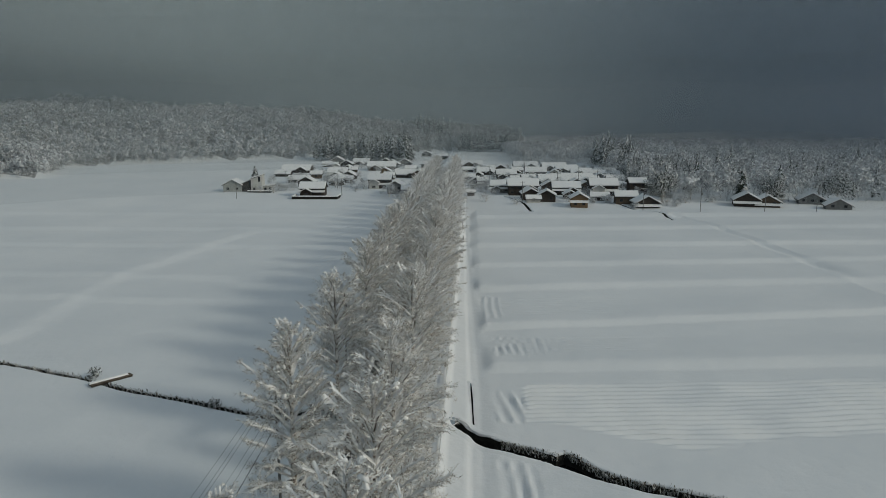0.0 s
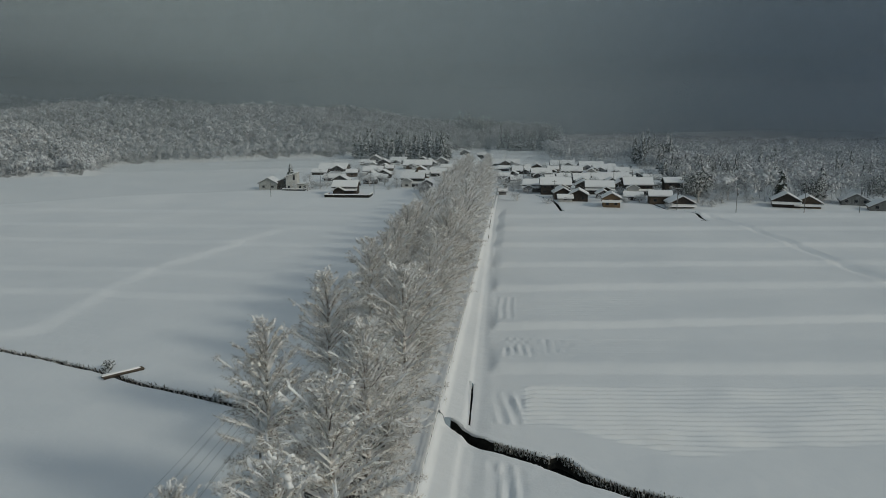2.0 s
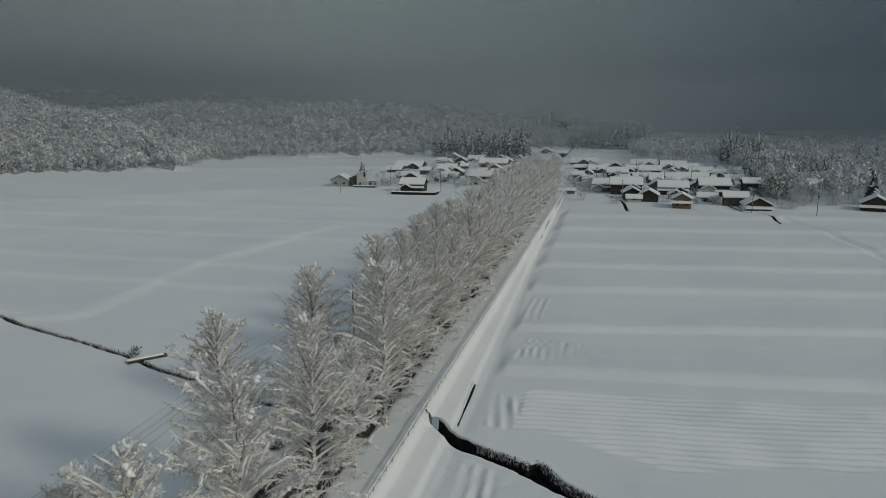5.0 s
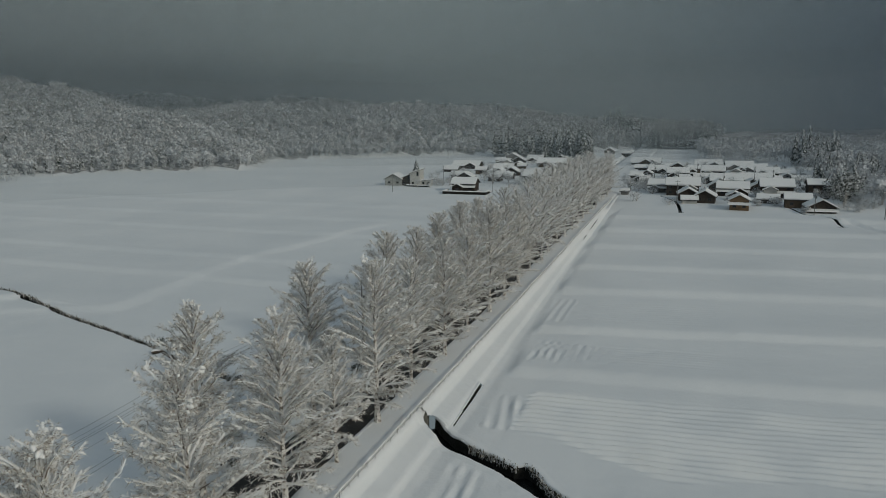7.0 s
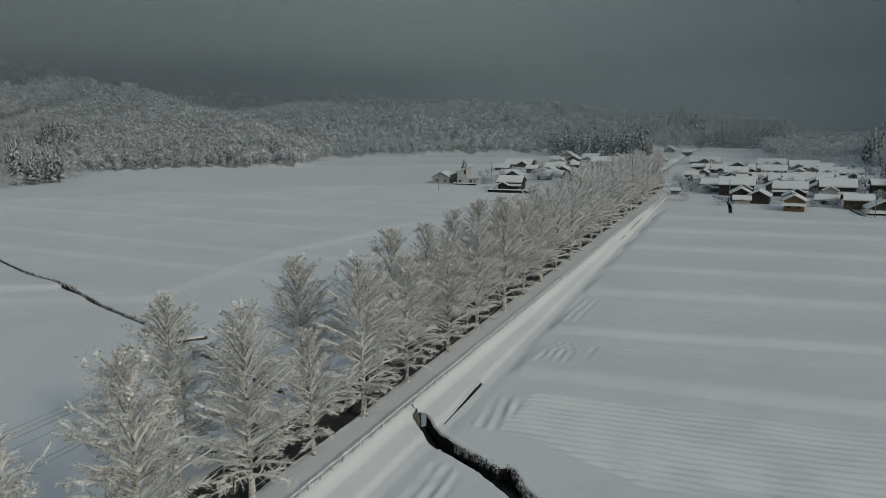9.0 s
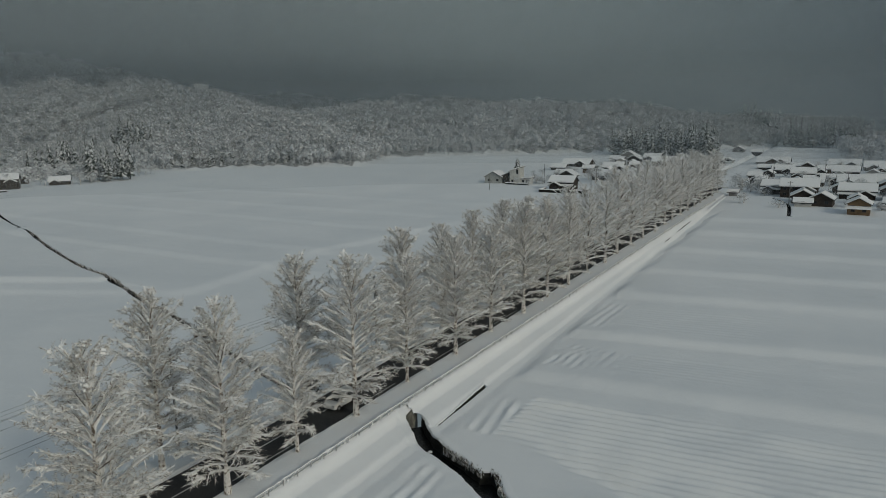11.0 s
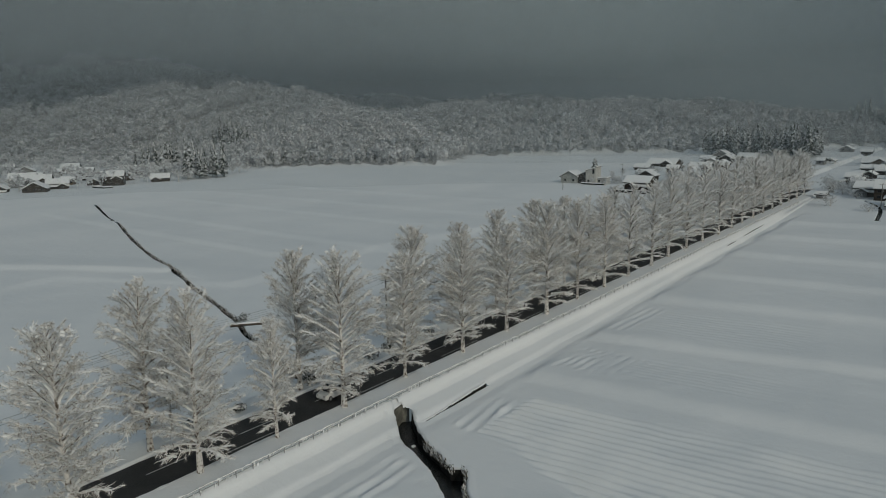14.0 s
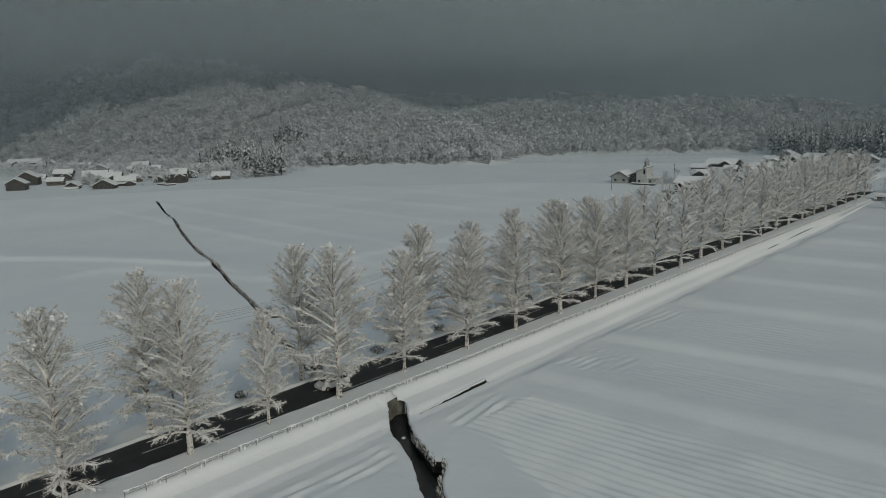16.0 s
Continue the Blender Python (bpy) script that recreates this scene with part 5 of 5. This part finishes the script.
woods("hamlet_trees", ham, BROAD, WOODS, "frosted garden trees round the hamlet", 75, 0.6, 1.25)

# ---- low cloud on the hills, with haze in the sheets' lower parts ----
for k, r in enumerate((320, 460, 535, 605, 675, 750, 840, 960)):
    n = 48
    a = np.radians(np.linspace(-100, 66, n + 1))
    cx, cy = -20.0, 20.0
    v = [(cx + r * math.sin(t), cy + r * math.cos(t), z) for z in (-8.0, 320.0) for t in a]
    i = np.arange(n)
    c = new("cloud_bank", fast_mesh("cloud_bank", v, np.stack([i, i + 1, i + n + 2, i + n + 1], 1), CLOUDS[k]))
    tagged(c, "translucent grey sheet of low cloud on hills and distance haze", "cloud", kind="structure")


# ---- poles and cables ----
def utility_pole(x, y, h, arms=2, thin=0.14):
    t = thing("utility_pole", x, y, ground_z(x, y) - 0.2, 0, "grey concrete utility pole with crossarms" if arms else "plain thin grey pole standing in snow", "pole", "utility poles")
    part("pole", tube([(0, 0, -0.4), (0, 0, h * 0.5), (0, 0, h)], [thin, thin * 0.85, thin * 0.7], 8), POLE, t)
    for k in range(arms):
        a = part("crossarm", box(-0.95, 0.95, -0.05, 0.05, h - 0.5 - 0.8 * k, h - 0.4 - 0.8 * k), STEEL, t)
        for q in (-0.85, 0.0, 0.85):
            part("insulator", tube([(q, 0, h - 0.4 - 0.8 * k), (q, 0, h - 0.15 - 0.8 * k)], [0.05, 0.04], 6), CARPAINT, a)
        part("snow_cap", box(-0.97, 0.97, -0.08, 0.08, h - 0.4 - 0.8 * k, h - 0.30 - 0.8 * k, 0.03), SNOW_LOAD, a)
    if arms:
        part("transformer", tube([(0.3, 0, h - 2.9), (0.3, 0, h - 2.1)], [0.22, 0.22], 8), POLE, t, "grey drum transformer")


LINE_X = -17.4
POLE_Y = (25.0, 60.0, 95.8, 130.0, 163.0, 198.0, 233.0, 268.0)
for y in POLE_Y:
    utility_pole(LINE_X, y, 11.6)
for k, (dx, z) in enumerate(((-0.85, 11.2), (0.0, 11.2), (0.85, 11.2), (-0.85, 10.4), (0.85, 10.4), (0.15, 8.2), (-0.15, 7.6))):
    bm = bmesh.new()
    pts = []
    for a, b in zip(POLE_Y, POLE_Y[1:]):
        for i in range(8):
            u = i / 8
            pts.append((LINE_X + dx, a + (b - a) * u, z - 0.15 - 4 * 0.55 * u * (1 - u)))
    pts = [(LINE_X + dx, -30, z + 0.3)] + pts + [(LINE_X + dx, POLE_Y[-1], z - 0.15)]
    add_tube(bm, pts, [0.012 if k < 5 else 0.017] * len(pts), 4)
    c = part("cable", bm, CABLE)
    tagged(c, "thin black overhead cable beside the avenue", "cable", "overhead cables")
for x, y, h in ((-102, 306, 7.0), (-88.5, 339, 9.5), (-65.4, 348, 8.5), (-57.5, 316, 8.0), (88, 274, 9.5), (112.7, 275, 10.5), (132.4, 275.5, 10.0), (54.5, 362, 10)):
    utility_pole(x, y, h, 1 if h > 9 else 0)
for x, y, h in ((22, 301, 9), (68, 281, 9), (40, 330, 10), (10, 372, 10), (60, 340, 10), (30, 400, 10)):
    utility_pole(x, y, h, 1)

# ---- plank bridge over the west ditch ----
br = thing("plank_bridge", -51.8, 95.8, ground_z(-53.4, 94.0) + 0.1, 49.5, "narrow plank footbridge under snow across the ditch", "bridge")
for k in range(4):
    part("plank", box(-3.0, 3.0, -0.62 + 0.32 * k, -0.34 + 0.32 * k, 0.18, 0.25), WALLS["brown"], br)
for q in (-0.5, 0.5):
    part("beam", box(-2.9, 2.9, q - 0.08, q + 0.08, -0.1, 0.18), WALLS["dark"], br)
part("snow_cap", box(-3.0, 2.6, -0.1, 0.62, 0.25, 0.46, 0.12), SNOW_LOAD, br)
spray_tree("shrub", -55.0, 97.3, 1.5, 1.4, 490, CEDAR, "dark dead bush on the bank beside the footbridge", 240, "shrub", 0.8, False)
spray_tree("shrub", -33.6, 87.4, 1.3, 1.2, 491, CEDAR, "dark dead bush on the ditch bank", 200, "shrub", 0.8, False)

# ---- white van on the road ----
van = thing("van", -9.9, 77.6, -0.05, 180, "white minivan on the wet road", "car")


def side_profile(pts, half, tuck):
    """A body from its side outline, narrowed towards the roof."""
    bm = bmesh.new()
    a = [bm.verts.new((-(half - tuck * max(0.0, z - 0.95)), y, z)) for y, z in pts]
    b = [bm.verts.new((half - tuck * max(0.0, z - 0.95), y, z)) for y, z in pts]
    bm.faces.new(a)
    bm.faces.new(b[::-1])
    for i in range(len(pts)):
        j = (i + 1) % len(pts)
        bm.faces.new((a[i], b[i], b[j], a[j]))
    bmesh.ops.bevel(bm, geom=list(bm.edges), offset=0.05, segments=2, affect="EDGES")
    return bm


part("body", side_profile([(-2.2, 0.28), (2.15, 0.28), (2.25, 0.6), (2.15, 0.85), (1.35, 1.05), (0.55, 1.68), (-0.4, 1.78), (-1.9, 1.72), (-2.22, 1.1), (-2.25, 0.6)], 0.86, 0.16), CARPAINT, van)
bm = bmesh.new()
vv = [bm.verts.new(p) for p in ((-0.72, 1.40, 1.06), (0.72, 1.40, 1.06), (0.62, 0.62, 1.68), (-0.62, 0.62, 1.68))]
bm.faces.new(vv)
part("windscreen", bm, GLASS, van, "dark windscreen").location = (0, 0.03, 0.03)
for q in (-1, 1):
    for y0, y1, y2, y3 in ((0.05, 1.05, 0.5, 0.05), (-1.0, -0.02, -0.02, -1.0), (-1.95, -1.07, -1.07, -1.8)):
        bm = bmesh.new()
        vv = [bm.verts.new((q * x, y, z)) for x, y, z in ((0.862, y0, 1.08), (0.862, y1, 1.08), (0.79, y2, 1.58), (0.79, y3, 1.58))]
        bm.faces.new(vv)
        part("side_window", bm, GLASS, van, "dark side window")
    for y in (1.4, -1.4):
        w = part("wheel", tube([(q * 0.70, y, 0.32), (q * 0.885, y, 0.32)], [0.33, 0.33], 16), TYRE, van)
        part("rim", tube([(q * 0.86, y, 0.32), (q * 0.90, y, 0.32)], [0.2, 0.2], 12), STEEL, w)
    part("headlight", box(q * 0.62 - 0.16, q * 0.62 + 0.16, 2.12, 2.24, 0.66, 0.82), LAMP_GLASS, van)
